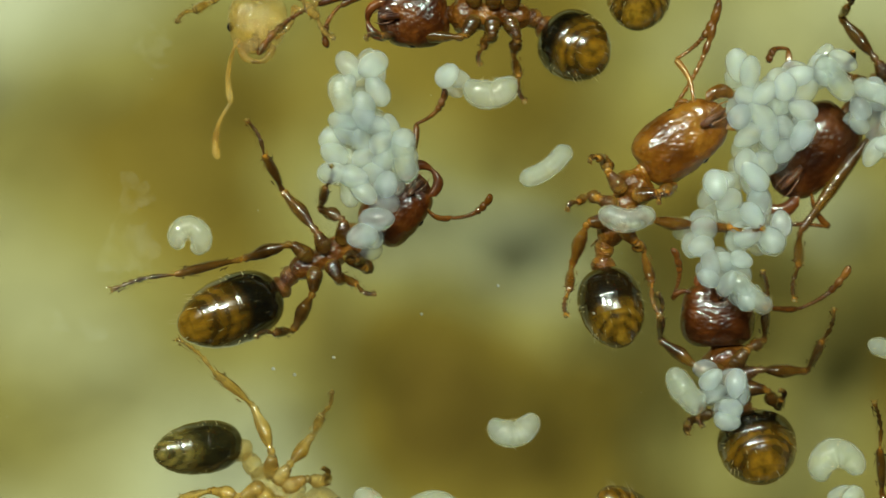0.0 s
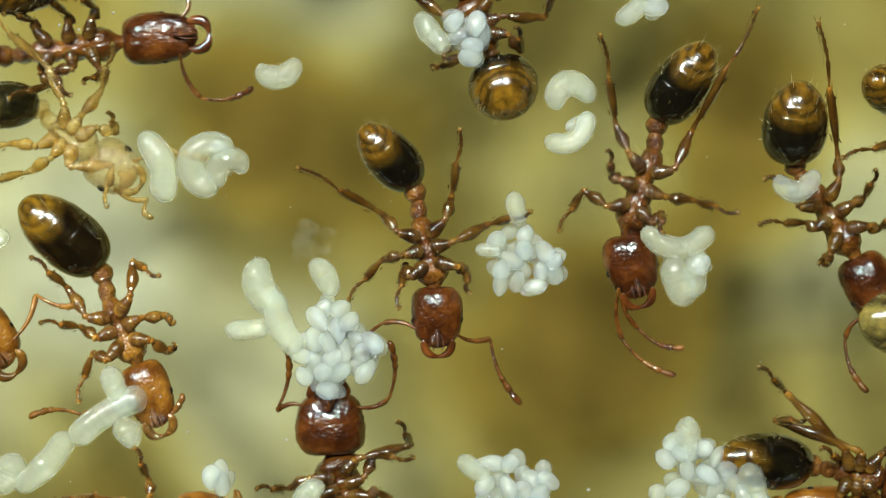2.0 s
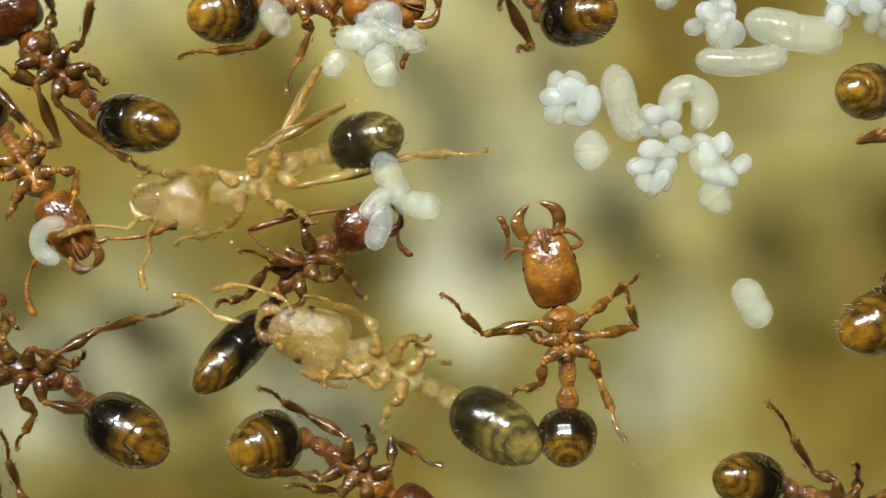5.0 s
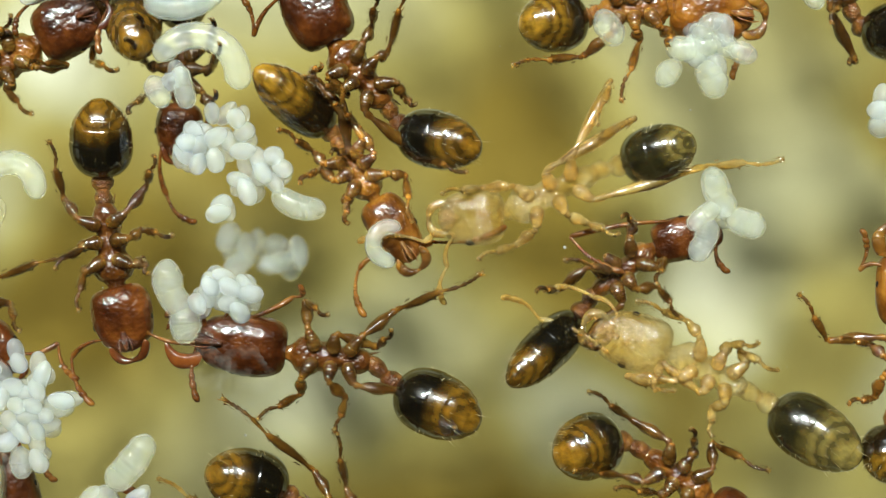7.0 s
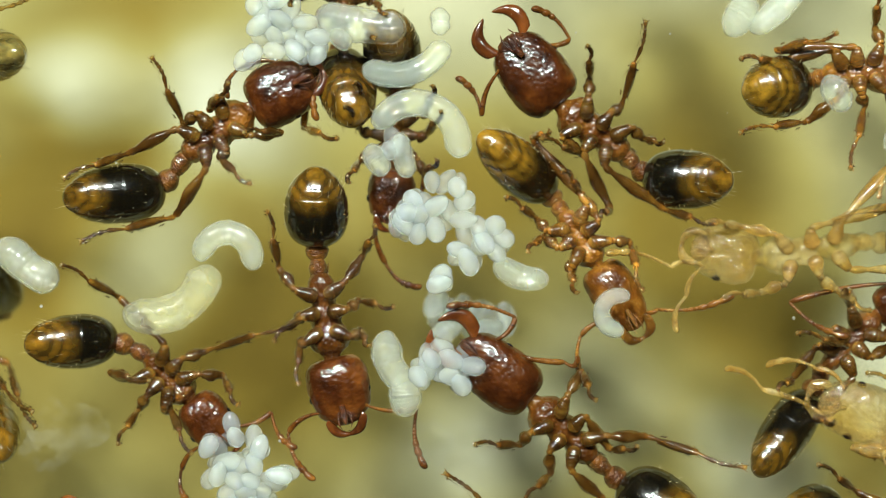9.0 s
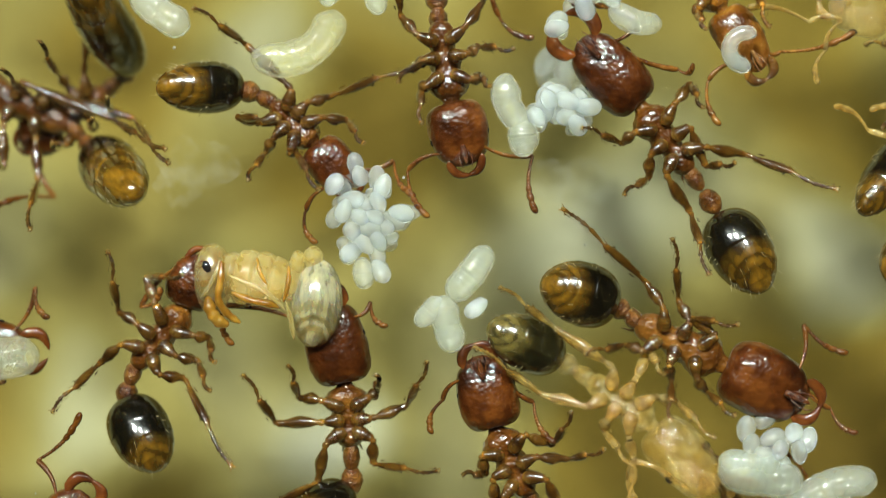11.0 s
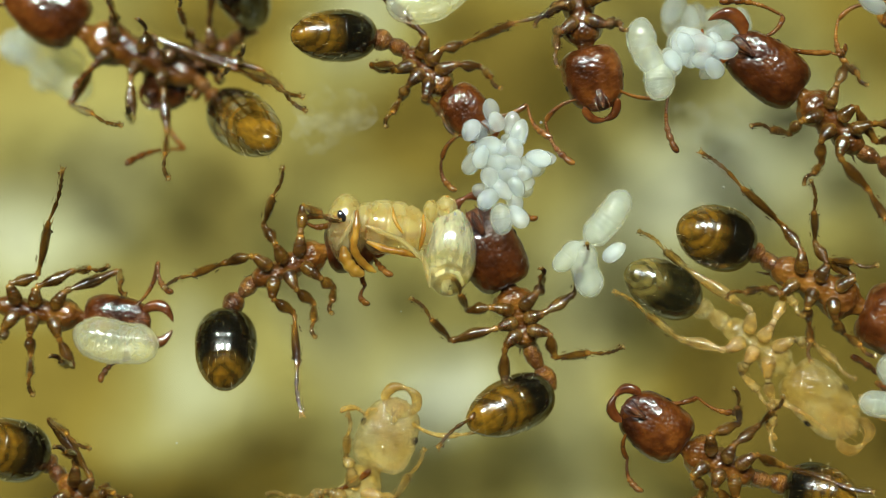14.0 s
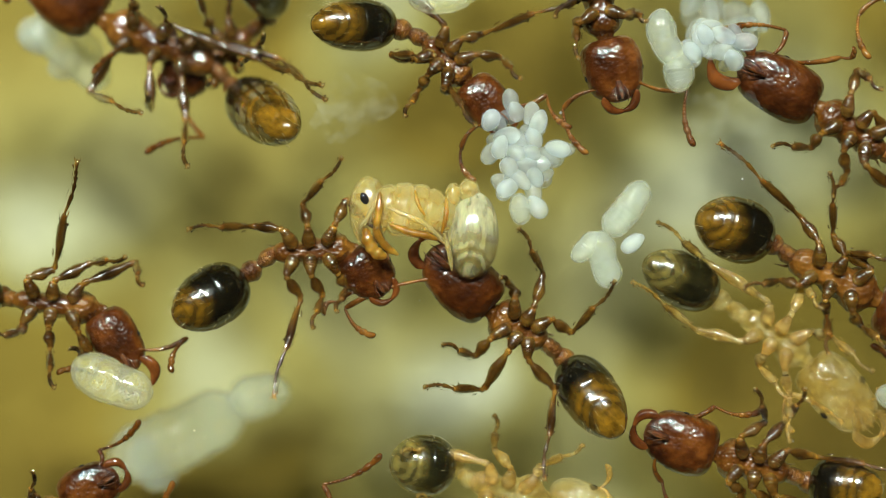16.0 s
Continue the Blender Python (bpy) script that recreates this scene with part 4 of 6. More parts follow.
shiny_head_ant = ant("dark", (12.63, -10.37, 75.75), (1.28, 0.18), (0.45, 0), (-0.45, 0), (-0.86, -0.08), (-1.8, 0.45),
    ((0.12, 0.34, 0.66, 0.56), (-0.01, 0.62, 0.39, 1.16), (-0.61, 0.47, -1.46, 1.38), (0.39, -0.44, 0.7, -0.4), (-0.12, -0.88, -0.14, -1.45), (-0.59, -0.49, -1.42, -0.81)),
    ((0.81, 0.82, 1.16, 1.17), (1.4, -0.5, 2.35, -0.62)), z=0.45, gaster_width=0.69, head_width=0.7,
    label="red-brown ant with a shiny head and banded gaster")
larva_bearer = ant("dark", (15.49, -11.18, 111.47), (1.35, -0.5), (0.59, 0), (-0.59, 0), (-0.95, 0.13), (-2.12, -0.15),
    ((0.3, 0.7, 0.95, 0.83), (0, 0.42, -0.28, 0.62), (-0.67, 0.61, -1.66, 1.27), (0.19, -0.39, 0.47, -0.45), (-0.11, -0.72, -0.14, -1.28), (-0.98, -0.37, -2.74, -0.54)),
    ((1.8, -0.65, 1.85, -1.29), (2.01, -0.49, 2.24, -1.29)), z=0.6, gaster_width=0.77, head_width=0.73,
    label="red-brown ant with white larvae in its jaws")
edge_walker = ant("dark", (18.09, -10.8, 55.98), (1.62, 0.17), (0.55, 0), (-0.55, 0), (-0.89, 0.03), (-1.76, -0.62),
    ((0.5, 0.42, 0.35, 0.6), (-0.11, 0.32, -0.51, 0.96), (-0.69, 0.21, -0.97, 0.57), (0.5, -0.42, 0.35, -0.6), (0.04, -0.48, -0.25, -0.71), (-0.61, -0.51, -2.29, -1.18)),
    ((1.47, 0.78, 2.2, 0.97), (1.69, -0.59, 2.42, -0.41)), z=0.7, gaster_width=0.9,
    label="dark red-brown worker ant standing on the glass")
far_edge_ant = ant("dark", (19.78, -12.26, 13.71), (1.11, 0.04), (0.31, 0), (-0.31, 0), (-0.55, -0.02), (-1.33, -0.04),
    ((0.76, 0.76, 0.85, 0.87), (-0.02, 0.74, 0.1, 1.18), (-0.6, 0.6, -1.46, 1.08), (0.67, -0.67, 0.91, -1), (-0.02, -0.88, 0.23, -1.18), (-0.62, -0.62, -1.31, -1.01)),
    ((1.03, 0.99, 1.8, 0.54), (1.11, -0.77, 1.83, -0.27)), z=0.8, gaster_width=0.69,
    label="dark red-brown worker ant standing on the glass")
striped_edge_ant = ant("pale", (20.18, -9.28, 5.38), (1.15, 0.04), (0.38, 0), (-0.38, 0), (-0.69, 0.01), (-1.74, 0.02),
    ((0.68, 0.68, 1.01, 1.22), (-0.02, 0.7, 0.11, 1.36), (-0.63, 0.63, -1.28, 1), (0.56, -0.56, 0.87, -1.08), (-0.02, -0.78, 0.16, -1.4), (-0.61, -0.61, -1.41, -1.16)),
    ((1.07, 0.99, 1.84, 0.58), (1.15, -0.68, 1.87, 0.03)), z=0.8, gaster_width=0.92,
    label="pale ant with a striped translucent gaster")
banded_ant = ant("amber", (8.51, -9.32, 64.58), (1.39, 0.08), (0.45, 0), (-0.45, 0), (-0.85, -0.11), (-2.1, 0.43),
    ((0.14, 0.48, 0.66, 0.84), (-0.24, 0.47, -0.5, 0.84), (-0.8, 0.41, -1.33, 0.58), (0.57, -0.43, 0.52, -0.63), (0.12, -0.64, 0.26, -0.75), (-0.74, -0.54, -0.38, -0.84)),
    ((0.83, 0.99, 0.56, 1.6), (1.33, 0.12, 1.21, -0.4)), z=0.55, gaster_width=0.86, head_width=0.65,
    label="red-brown ant with a banded gaster carrying larvae")
left_head_ant = ant("amber", (6.07, -10.03, 54.02), (1.5, -0.05), (0.53, 0), (-0.53, 0), (-0.72, 0), (-1.71, 0.05),
    ((0.73, 0.26, 0.89, 0.72), (0, 0.42, -0.28, 0.62), (-0.35, 0.42, -0.6, 0.5), (0.5, -0.42, 0.35, -0.6), (0, -0.42, -0.28, -0.62), (-0.35, -0.42, -0.6, -0.5)),
    ((1.02, -0.91, 1.56, -1.34), (1.41, 0.69, 2.33, 0.77)), z=0.6, head_width=0.77,
    label="amber-brown worker ant standing on the glass")
mound_ant = ant("dark", (11.47, -7.16, -112.21), (1.25, 0.31), (0.37, 0), (-0.37, 0), (-0.81, 0.05), (-1.09, 0.93),
    ((0.16, 1.08, 0.58, 1.07), (0.24, 0.57, 0.06, 1.08), (-0.19, 0.39, -0.55, 0.75), (0.25, -0.68, 0.47, -0.99), (-0.23, -0.12, -0.53, -0.5), (-1.1, -0.23, -1.11, -0.48)),
    ((1.28, -0.44, 2.04, 0.05), (0.81, 1.01, 1.53, 1.39)), z=0.8, gaster_width=0.8, head_width=0.96,
    label="dark ant beneath a mound of eggs, gaster curled sideways")
amber_runner = ant("amber", (8.64, -6.71, -6.9), (1.55, 0.31), (0.45, 0), (-0.45, 0), (-0.63, 0.06), (-1.53, 0.1),
    ((0.5, 0.42, 0.35, 0.6), (0.06, 0.43, -0.33, 1.26), (-0.73, 0.58, -1.69, 0.64), (0.3, -0.55, 0.26, -1.03), (-1.04, -0.4, -0.32, -0.49), (-1.02, -0.25, -1.58, -0.3)),
    ((1.45, -0.25, 1.54, 0.37), (1.56, 0.77, 1.22, 1.1)), z=0.6, gaster_width=0.83, head_width=0.84,
    label="amber ant with wide head among white larvae")
see_through_ant = ant("pale", (7.71, -4.26, 152.01), (1.51, 0.38), (0.66, 0), (-0.66, 0), (-1.01, -0.08), (-1.97, -0.23),
    ((0.83, 0.5, 1.35, 0.66), (-1.44, 0.41, -0.25, 0.35), (-1.36, 1.01, -0.88, 0.55), (0.77, -0.39, 1.31, -0.32), (-0.21, -0.55, -0.48, -0.86), (-1.96, -0.59, -2.83, -0.96)),
    ((1.86, 0.17, 2.68, 0.5), (1.73, -0.24, 1.98, -0.67)), z=0.6, gaster_width=0.8, head_width=0.77,
    label="pale translucent young ant with a see-through head")
brood_bearer = ant("dark", (8.64, -3.25, -42.65), (1.23, 0.4), (0.49, 0), (-0.49, 0), (-0.83, 0.11), (-2.15, 0.12),
    ((0.5, 0.31, 0.13, 0.39), (0.29, 0.43, 0.27, 0.91), (-1.08, 0.24, -0.98, 0.4), (0.5, -0.42, 0.35, -0.6), (-0.06, 0.02, -0.41, -0.71), (-0.84, -0.26, -1.13, -0.44)),
    ((-0.13, -0.92, 0.01, -0.07), (1.23, 0.56, 1.05, 0.96)), z=0.75, gaster_width=0.65, head_width=0.61,
    label="red-brown ant with three joined larvae in its jaws")
pale_head_ant = ant("pale", (9.77, -1.85, -152.78), (1.62, -0.23), (0.53, 0), (-0.53, 0), (-0.97, -0.01), (-2.28, -0.15),
    ((0.6, 0.45, 1.38, 0.35), (0, 0.42, -0.28, 0.62), (-0.19, 0.43, -0.67, 0.42), (1, -0.59, 0.4, -0.45), (0.68, -0.2, 0.63, -0.57), (-0.21, -0.42, -0.31, -0.75)),
    ((2.38, -0.42, 2.97, -0.38), (1.88, 0.11, 2.51, -0.18)), z=0.6, gaster_width=0.9, head_width=0.8,
    label="pale-headed ant with a greenish banded gaster")
upright_ant = ant("amber", (12.03, -2.23, -97.12), (1.43, -0.15), (0.34, 0), (-0.34, 0), (-0.95, -0.06), (-1.67, -0.18),
    ((0.46, 0.66, 0.76, 1.01), (0.03, 0.95, 0.64, 0.77), (-0.57, 0.38, -1.39, 0.59), (0.17, -1.05, 0.77, -1.54), (0.14, -0.45, 0.22, -0.97), (-0.56, -0.38, -0.62, -0.81)),
    ((1.15, -0.67, 1.7, -0.66), (1.25, 0.38, 1.38, -0.03)), gape=1.0, z=0.5, gaster_width=0.8, head_width=0.73,
    label="amber ant with long jaws and a round gaster")
rough_ant = ant("dark", (9.33, -0.46, 32.86), (1.45, 0.19), (0.49, 0), (-0.49, 0), (-0.94, 0.02), (-1.49, 0.72),
    ((0.5, 0.42, 0.35, 0.6), (-0.05, 0.34, -0.68, 0.58), (-0.56, 0.4, -1.25, 0.68), (0.14, -0.62, 0.87, -0.73), (0, -0.42, -0.28, -0.62), (-0.92, -0.28, -1.67, -0.29)),
    ((1.28, 0.77, 1.95, 1.26), (1.54, -0.51, 2.22, -0.1)), z=0.7, gaster_width=0.9,
    label="dark red-brown worker ant standing on the glass")
jaw_ant = ant("dark", (5.07, -5.88, -145.59), (1.66, 0.33), (0.51, 0), (-0.51, 0), (-0.86, -0.11), (-1.82, 0.49),
    ((0.48, 0.53, 0.75, 0.8), (-0.07, 0.48, 0.32, 1.48), (-0.56, 0.29, -0.76, 0.35), (-0.03, -0.34, 0.55, -0.52), (-0.74, -0.72, -0.64, -0.89), (-1.32, -0.31, -1.91, -0.13)),
    ((1.43, -0.69, 1.96, -0.42), (0.98, 0.81, 1.63, 0.85)), gape=1.0, z=0.65, gaster_width=0.8, head_width=0.9,
    label="red-brown ant with open jaws and a black and amber gaster")
wanderer = ant("dark", (4.87, -2.2, -119.22), (1.75, -0.35), (0.52, 0), (-0.52, 0), (-0.98, 0.17), (-2.2, 0.19),
    ((0.47, 0.69, 0.11, 0.57), (-0.57, 0.21, -0.74, 0.49), (-0.75, 0.74, -1.81, 1.4), (0.34, -0.55, 0.82, -0.91), (-0.26, -0.52, -0.23, -0.96), (-0.96, -0.32, -1.75, -0.65)),
    ((1.61, 0.44, 2.28, -0.2), (0.81, 0.67, 0.78, 0.85)), gape=1.0, z=0.55, gaster_width=0.9, head_width=0.83,
    label="red-brown ant with strong jaws and a glossy gaster")
vertical_ant = ant("dark", (1.68, -3.49, 81.07), (1.45, -0.09), (0.53, 0), (-0.53, 0), (-0.87, -0.01), (-1.9, -0.19),
    ((0.31, 0.36, 0.85, 0.43), (0, 0.27, 0.26, 0.66), (-0.66, 0.5, -1.4, 0.5), (0.29, -0.44, 0.5, -0.55), (-0.1, -0.47, 0.05, -0.93), (-0.66, -0.61, -1.02, -0.84)),
    ((1.46, 0.71, 2.13, 0.48), (1.45, -1.01, 2.24, -0.96)), z=0.5, gaster_width=0.86, head_width=0.84,
    label="red-brown ant with a shiny head and amber-tipped gaster")
long_gaster_ant = ant("dark", (0.21, -5.83, -37.37), (1.46, 0.17), (0.51, 0), (-0.51, 0), (-0.98, 0.19), (-2.08, -0.48),
    ((0.72, 0.53, 0.35, 0.29), (-0.14, 0.29, 0.01, 0.86), (-1.07, 0.57, -2.17, 0.15), (0.12, -0.28, 0.56, -0.34), (-0.25, -0.33, -0.03, -1.19), (-1.05, -0.46, -1.86, -0.63)),
    ((1.65, 0.22, 1.15, 0.68), (0.83, -0.48, 0.41, -0.24)), z=0.6, gaster_width=0.8, head_width=0.84,
    label="red-brown ant with a long amber gaster under a brood pile")
hidden_ant = ant("dark", (1.87, -7.68, -85.22), (1.15, 0.08), (0.4, 0), (-0.4, 0), (-0.74, -0.01), (-1.71, 0.35),
    ((0.5, 0.42, 0.35, 0.6), (0, 0.42, -0.28, 0.62), (-0.35, 0.42, -0.6, 0.5), (0.5, -0.42, 0.35, -0.6), (0, -0.42, -0.28, -0.62), (-1.78, -0.37, -1.93, 0.15)),
    ((1.04, 0.75, 1.85, 0.26), (1.2, -0.72, 1.91, -0.36)), z=1, gaster_width=0.8,
    label="dark ant half hidden behind the brood pile")
peeping_ant = ant("dark", (2.56, -5.85, 92.19), (1.15, 0), (0.4, 0), (-0.4, 0), (-0.62, 0.01), (-1.57, 0.13),
    ((0.36, 0.43, 0.69, 0.53), (0, 0.42, -0.28, 0.62), (-0.35, 0.42, -0.6, 0.5), (0.5, -0.42, 0.35, -0.6), (0, -0.42, -0.28, -0.62), (-0.35, -0.42, -0.6, -0.5)),
    ((1.73, 0.05, 2.03, -0.43), (0.46, -0.41, 0.68, -0.65)), z=1, head_width=0.65,
    label="dark ant half hidden behind the brood pile")
amber_tender = ant("amber", (4.96, -4.51, 55.89), (1.42, 0.03), (0.39, 0), (-0.39, 0), (-0.64, -0.02), (-1.83, 0.37),
    ((0.3, 0.34, 0.58, 0.47), (-0.26, 0.4, -0.21, 0.7), (-0.48, 0.34, -0.95, 0.55), (0.44, -0.52, 1.02, -0.25), (-0.46, -0.34, -0.83, -0.26), (-1.42, -0.2, -1.34, -0.39)),
    ((1.4, -0.33, 1.79, -1.25), (1.14, 0.71, 1.72, 0.99)), z=0.75, gaster_width=0.7, head_width=0.65,
    label="honey-coloured ant holding a ring-shaped larva")
cluster_bearer = ant("dark", (-0.4, -2.63, 42.55), (1.19, 0.11), (0.38, 0), (-0.38, 0), (-0.82, 0.11), (-1.61, 0.92),
    ((0.3, 0.25, 0.95, 0.42), (0.04, 0.55, 0.18, 0.97), (-0.58, 0.47, -0.09, 0.11), (0.55, -0.53, 0.97, -0.45), (0.16, -0.6, 0.81, -1.83), (-1.16, -0.34, -1.92, -0.21)),
    ((1.01, 0.77, 1.45, 0.96), (1.36, -0.58, 1.92, -0.45)), z=0.65, gaster_width=0.73, head_width=0.65,
    label="red-brown ant gripping a bunch of eggs")
blurred_ant = ant("dark", (-4.52, -2.94, -158.96), (2.14, 0.38), (0.86, 0), (-0.86, 0), (-1.29, -0.23), (-2.4, -0.52),
    ((0.5, 0.42, 0.35, 0.6), (-1.45, 0.31, -2.59, 0.2), (-1.75, 0.43, -2.7, 0.04), (0.64, -1.01, -0.47, -1.02), (-0.28, -0.92, -0.45, -0.75), (-0.8, -0.89, -1.31, -1.47)),
    ((1.81, 1.26, 2.65, 1.06), (2.26, -0.24, 2.86, 0.36)), z=2, gaster_width=0.86, head_width=0.99,
    label="red-brown ant standing tall on the glass")
larva_holder = ant("dark", (-3.6, -2.95, 145.24), (1.02, 0.01), (0.41, 0), (-0.41, 0), (-0.89, 0.03), (-1.14, 1.24),
    ((0.5, 0.42, 0.35, 0.6), (0, 0.42, -0.28, 0.62), (-1.09, 1.26, -1.36, 1.38), (0.5, -0.42, 0.35, -0.6), (0, -0.42, -0.28, -0.62), (-0.35, -0.42, -0.6, -0.5)),
    ((0.98, 0.72, 1.73, 0.63), (1, -0.93, 1.75, -0.72)), z=2.3, gaster_width=0.8,
    label="dark red-brown worker ant standing on the glass")
ghost_ant = ant("pale", (-4.43, -6.95, 179.97), (1.48, 0), (0.49, 0), (-0.49, 0), (-1.07, -0.04), (-2.13, -0.12),
    ((0.5, 0.42, 0.35, 0.6), (0, 0.42, -0.28, 0.62), (-0.73, 0.29, -2.4, 0.6), (0.5, -0.42, 0.35, -0.6), (0, -0.42, -0.28, -0.62), (-0.97, -0.6, -1.78, -0.87)),
    ((1.43, 0.6, 2.18, 0.95), (1.43, -0.7, 2.18, -0.44)), z=1.6, gaster_width=0.73,
    label="pale young ant far above the glass")
left_puller = ant("dark", (-2.21, 0.3, -48.01), (1.29, 0.04), (0.52, 0), (-0.52, 0), (-0.92, 0.17), (-1.36, 1.14),
    ((0.48, 0.53, 0.35, 0.83), (0.14, 0.62, 0.02, 1.03), (-0.16, 0.63, -0.56, 1.91), (0.54, -0.68, 0.95, -0.26), (-0.06, -0.65, 0.54, -1.22), (-0.76, -0.39, -1.56, -0.39)),
    ((0.36, -0.53, 0.74, -0.33), (0.96, 0.6, 0.93, 0.85)), z=0.7, gaster_width=0.86, head_width=0.73,
    label="red-brown ant pulling at a pupa's head")
right_puller = ant("dark", (0.57, 1.32, -92.86), (1.61, -0.2), (0.39, 0), (-0.39, 0), (-1.02, 0.06), (-1.93, -0.76),
    ((0.37, 0.42, 0.62, 0.45), (0.12, 0.8, 0.74, 1.14), (-0.63, 0.29, -0.72, 1.18), (0.35, -0.66, 0.83, -0.71), (0.02, -0.99, 0.75, -1.32), (-0.82, -0.49, -1.25, -1.57)),
    ((1.58, 0.41, 1.23, 0.6), (1.72, -1.61, 1.17, -1.51)), z=0.75, gaster_width=0.8, head_width=0.88,
    label="dark red-brown ant pulling at a pupa's tail")
tan_headed_ant = ant("dark", (4.9, 0.34, 25.77), (1.88, -0.05), (0.62, 0), (-0.62, 0), (-0.95, -0.1), (-2.04, 0.08),
    ((0.63, 0.42, 1.05, 0.54), (0.14, 0.48, 0.31, 0.98), (-0.61, 0.34, -1.1, 0.69), (-0.02, -0.38, 0.55, -0.57), (-0.25, -0.52, -0.74, -1.2), (-0.74, -0.54, -2.23, -0.91)),
    ((1.43, -0.99, 2.11, -0.89), (2.28, -0.12, 2.72, 0.01)), z=0.55, gaster_width=0.9, head_width=0.99,
    label="amber ant with a large dark head and banded gaster")
glass_ant = ant("pale", (4.12, 1.14, 34.06), (1.74, 0.28), (0.5, 0), (-0.5, 0), (-0.95, 0), (-2.06, 0.17),
    ((0.6, 0.53, 0.88, 1.08), (0.04, 0.45, 0.56, 0.61), (-0.93, 0.54, -2.06, 0.51), (0.65, -0.43, 1.26, -0.32), (-0.06, -0.79, 0.23, -0.63), (-1.32, -0.31, -2.23, -0.34)),
    ((0.59, 0.55, 0.92, 0.96), (1.58, -0.21, 2.13, -0.14)), z=0.6, gaster_width=0.77, head_width=0.8,
    label="pale translucent young ant with a see-through head")
visitor_ant = ant("dark", (3.44, 2.99, -177.71), (1.55, 0.01), (0.48, 0), (-0.48, 0), (-1.01, -0.06), (-1.95, -0.1),
    ((0.02, 0.61, 0.37, 1.02), (-0.24, 0.7, -0.27, 1.2), (-0.76, 0.33, -1.89, 0.52), (0.06, -0.39, 0.26, -0.64), (-0.41, -0.45, -0.27, -0.7), (-0.79, -0.36, -0.79, -0.52)),
    ((0.78, 0.61, 0.19, 0.76), (1.12, -0.61, 0.74, -0.87)), z=0.6, gaster_width=0.83, head_width=0.84,
    label="dark red-brown worker ant standing on the glass")
crossing_ant = ant("dark", (-2.29, 3.07, -21.91), (1.6, -0.41), (0.42, 0), (-0.42, 0), (-0.87, -0.01), (-2.06, -0.07),
    ((0.62, 0.36, 1.03, 0.22), (-0.36, 0.3, -0.38, 0.07), (-1.09, 0.26, -1.66, 0.21), (0.35, -0.42, 0.62, -0.59), (-0.24, -0.82, -0.34, -1.24), (-0.7, -0.5, -2.18, -1.35)),
    ((1.38, -1.16, 2.28, -1.29), (1.6, 0.18, 1.37, 0.57)), z=0.55, gaster_width=0.8, head_width=0.84,
    label="dark red-brown worker ant standing on the glass")
straw_ant = ant("pale", (-1.81, 2.4, -40.5), (1.54, -0.24), (0.49, 0), (-0.49, 0), (-0.79, 0.1), (-1.62, 0.31),
    ((0.38, 0.47, 1.21, 0.43), (-0.16, 0.52, -0.2, 0.82), (-0.88, 0.41, -1.15, 0.31), (0.36, -0.45, 0.81, -0.91), (-0.3, -0.51, -0.43, -0.99), (-1.1, -0.28, -1.51, -0.2)),
    ((1.64, 0.66, 2.44, 1.07), (1.11, -0.51, 1.04, -0.88)), z=0.55, gaster_width=0.84, head_width=0.84,
    label="straw-coloured young ant with a dark banded gaster")
corner_prowler = ant("dark", (-5.17, 3.17, 40.97), (1.29, 0.15), (0.39, 0), (-0.39, 0), (-0.69, -0.1), (-1.68, 0.19),
    ((0.5, 0.42, 0.35, 0.6), (0, 0.42, -0.28, 0.62), (-0.35, 0.42, -0.6, 0.5), (0.16, -0.25, 0.62, -0.56), (-0.97, -0.61, -0.2, -0.76), (-0.35, -0.42, -0.6, -0.5)),
    ((1.14, 0.81, 1.92, 0.71), (1.32, -0.27, 2.07, -0.23)), z=0.9, gaster_width=0.88,
    label="dark red-brown worker ant standing on the glass")
larva_feeder = ant("dark", (-5.74, 0.63, 6.84), (1.57, 0.16), (0.59, 0), (-0.59, 0), (-0.83, 0), (-1.93, 0.07),
    ((0.64, 0.7, 0.48, 0.52), (0.04, 0.61, 0.32, 1.07), (-0.35, 0.42, -0.6, 0.5), (1.1, -0.7, 1.36, -0.42), (0.48, -0.62, 1.09, -0.77), (-0.01, -0.48, 0.31, -1.97)),
    ((1.74, -0.69, 1.96, -0.25), (1.3, 0.63, 0.93, 0.93)), gape=1.0, z=1, head_width=0.69,
    label="red-brown ant with a pale larva in its jaws")
loaded_ant = ant("dark", (7.38, 3.07, -146.54), (1.37, 0.13), (0.43, 0), (-0.43, 0), (-0.67, -0.08), (-1.7, -0.05),
    ((0.5, 0.42, 0.35, 0.6), (0.66, 0.58, 0.31, 0.61), (-0.35, 0.42, -0.6, 0.5), (2.26, -0.01, 1.28, -0.68), (0, -0.42, -0.28, -0.62), (-0.35, -0.42, -0.6, -0.5)),
    ((1.85, -0.14, 2.73, 0.25), (1.24, 0.7, 2, 0.71)), z=0.8, head_width=0.92,
    label="dark red-brown worker ant standing on the glass")
hooded_ant = ant("dark", (18.42, -7.32, 7.17), (1.1, 0.06), (0.31, 0), (-0.31, 0), (-0.59, -0.03), (-1.92, -0.03),
    ((0.5, 0.42, 0.35, 0.6), (0, 0.42, -0.28, 0.62), (-0.24, 0.84, -0.64, 1.24), (0.5, -0.42, 0.35, -0.6), (-1.2, -0.59, -0.88, -0.71), (-1.1, -0.99, -1.6, -1.3)),
    ((1.02, 0.59, 1.8, 0.26), (1.12, -0.76, 1.86, -0.5)), z=0.7, gaster_width=0.77,
    label="dark red-brown worker ant standing on the glass")
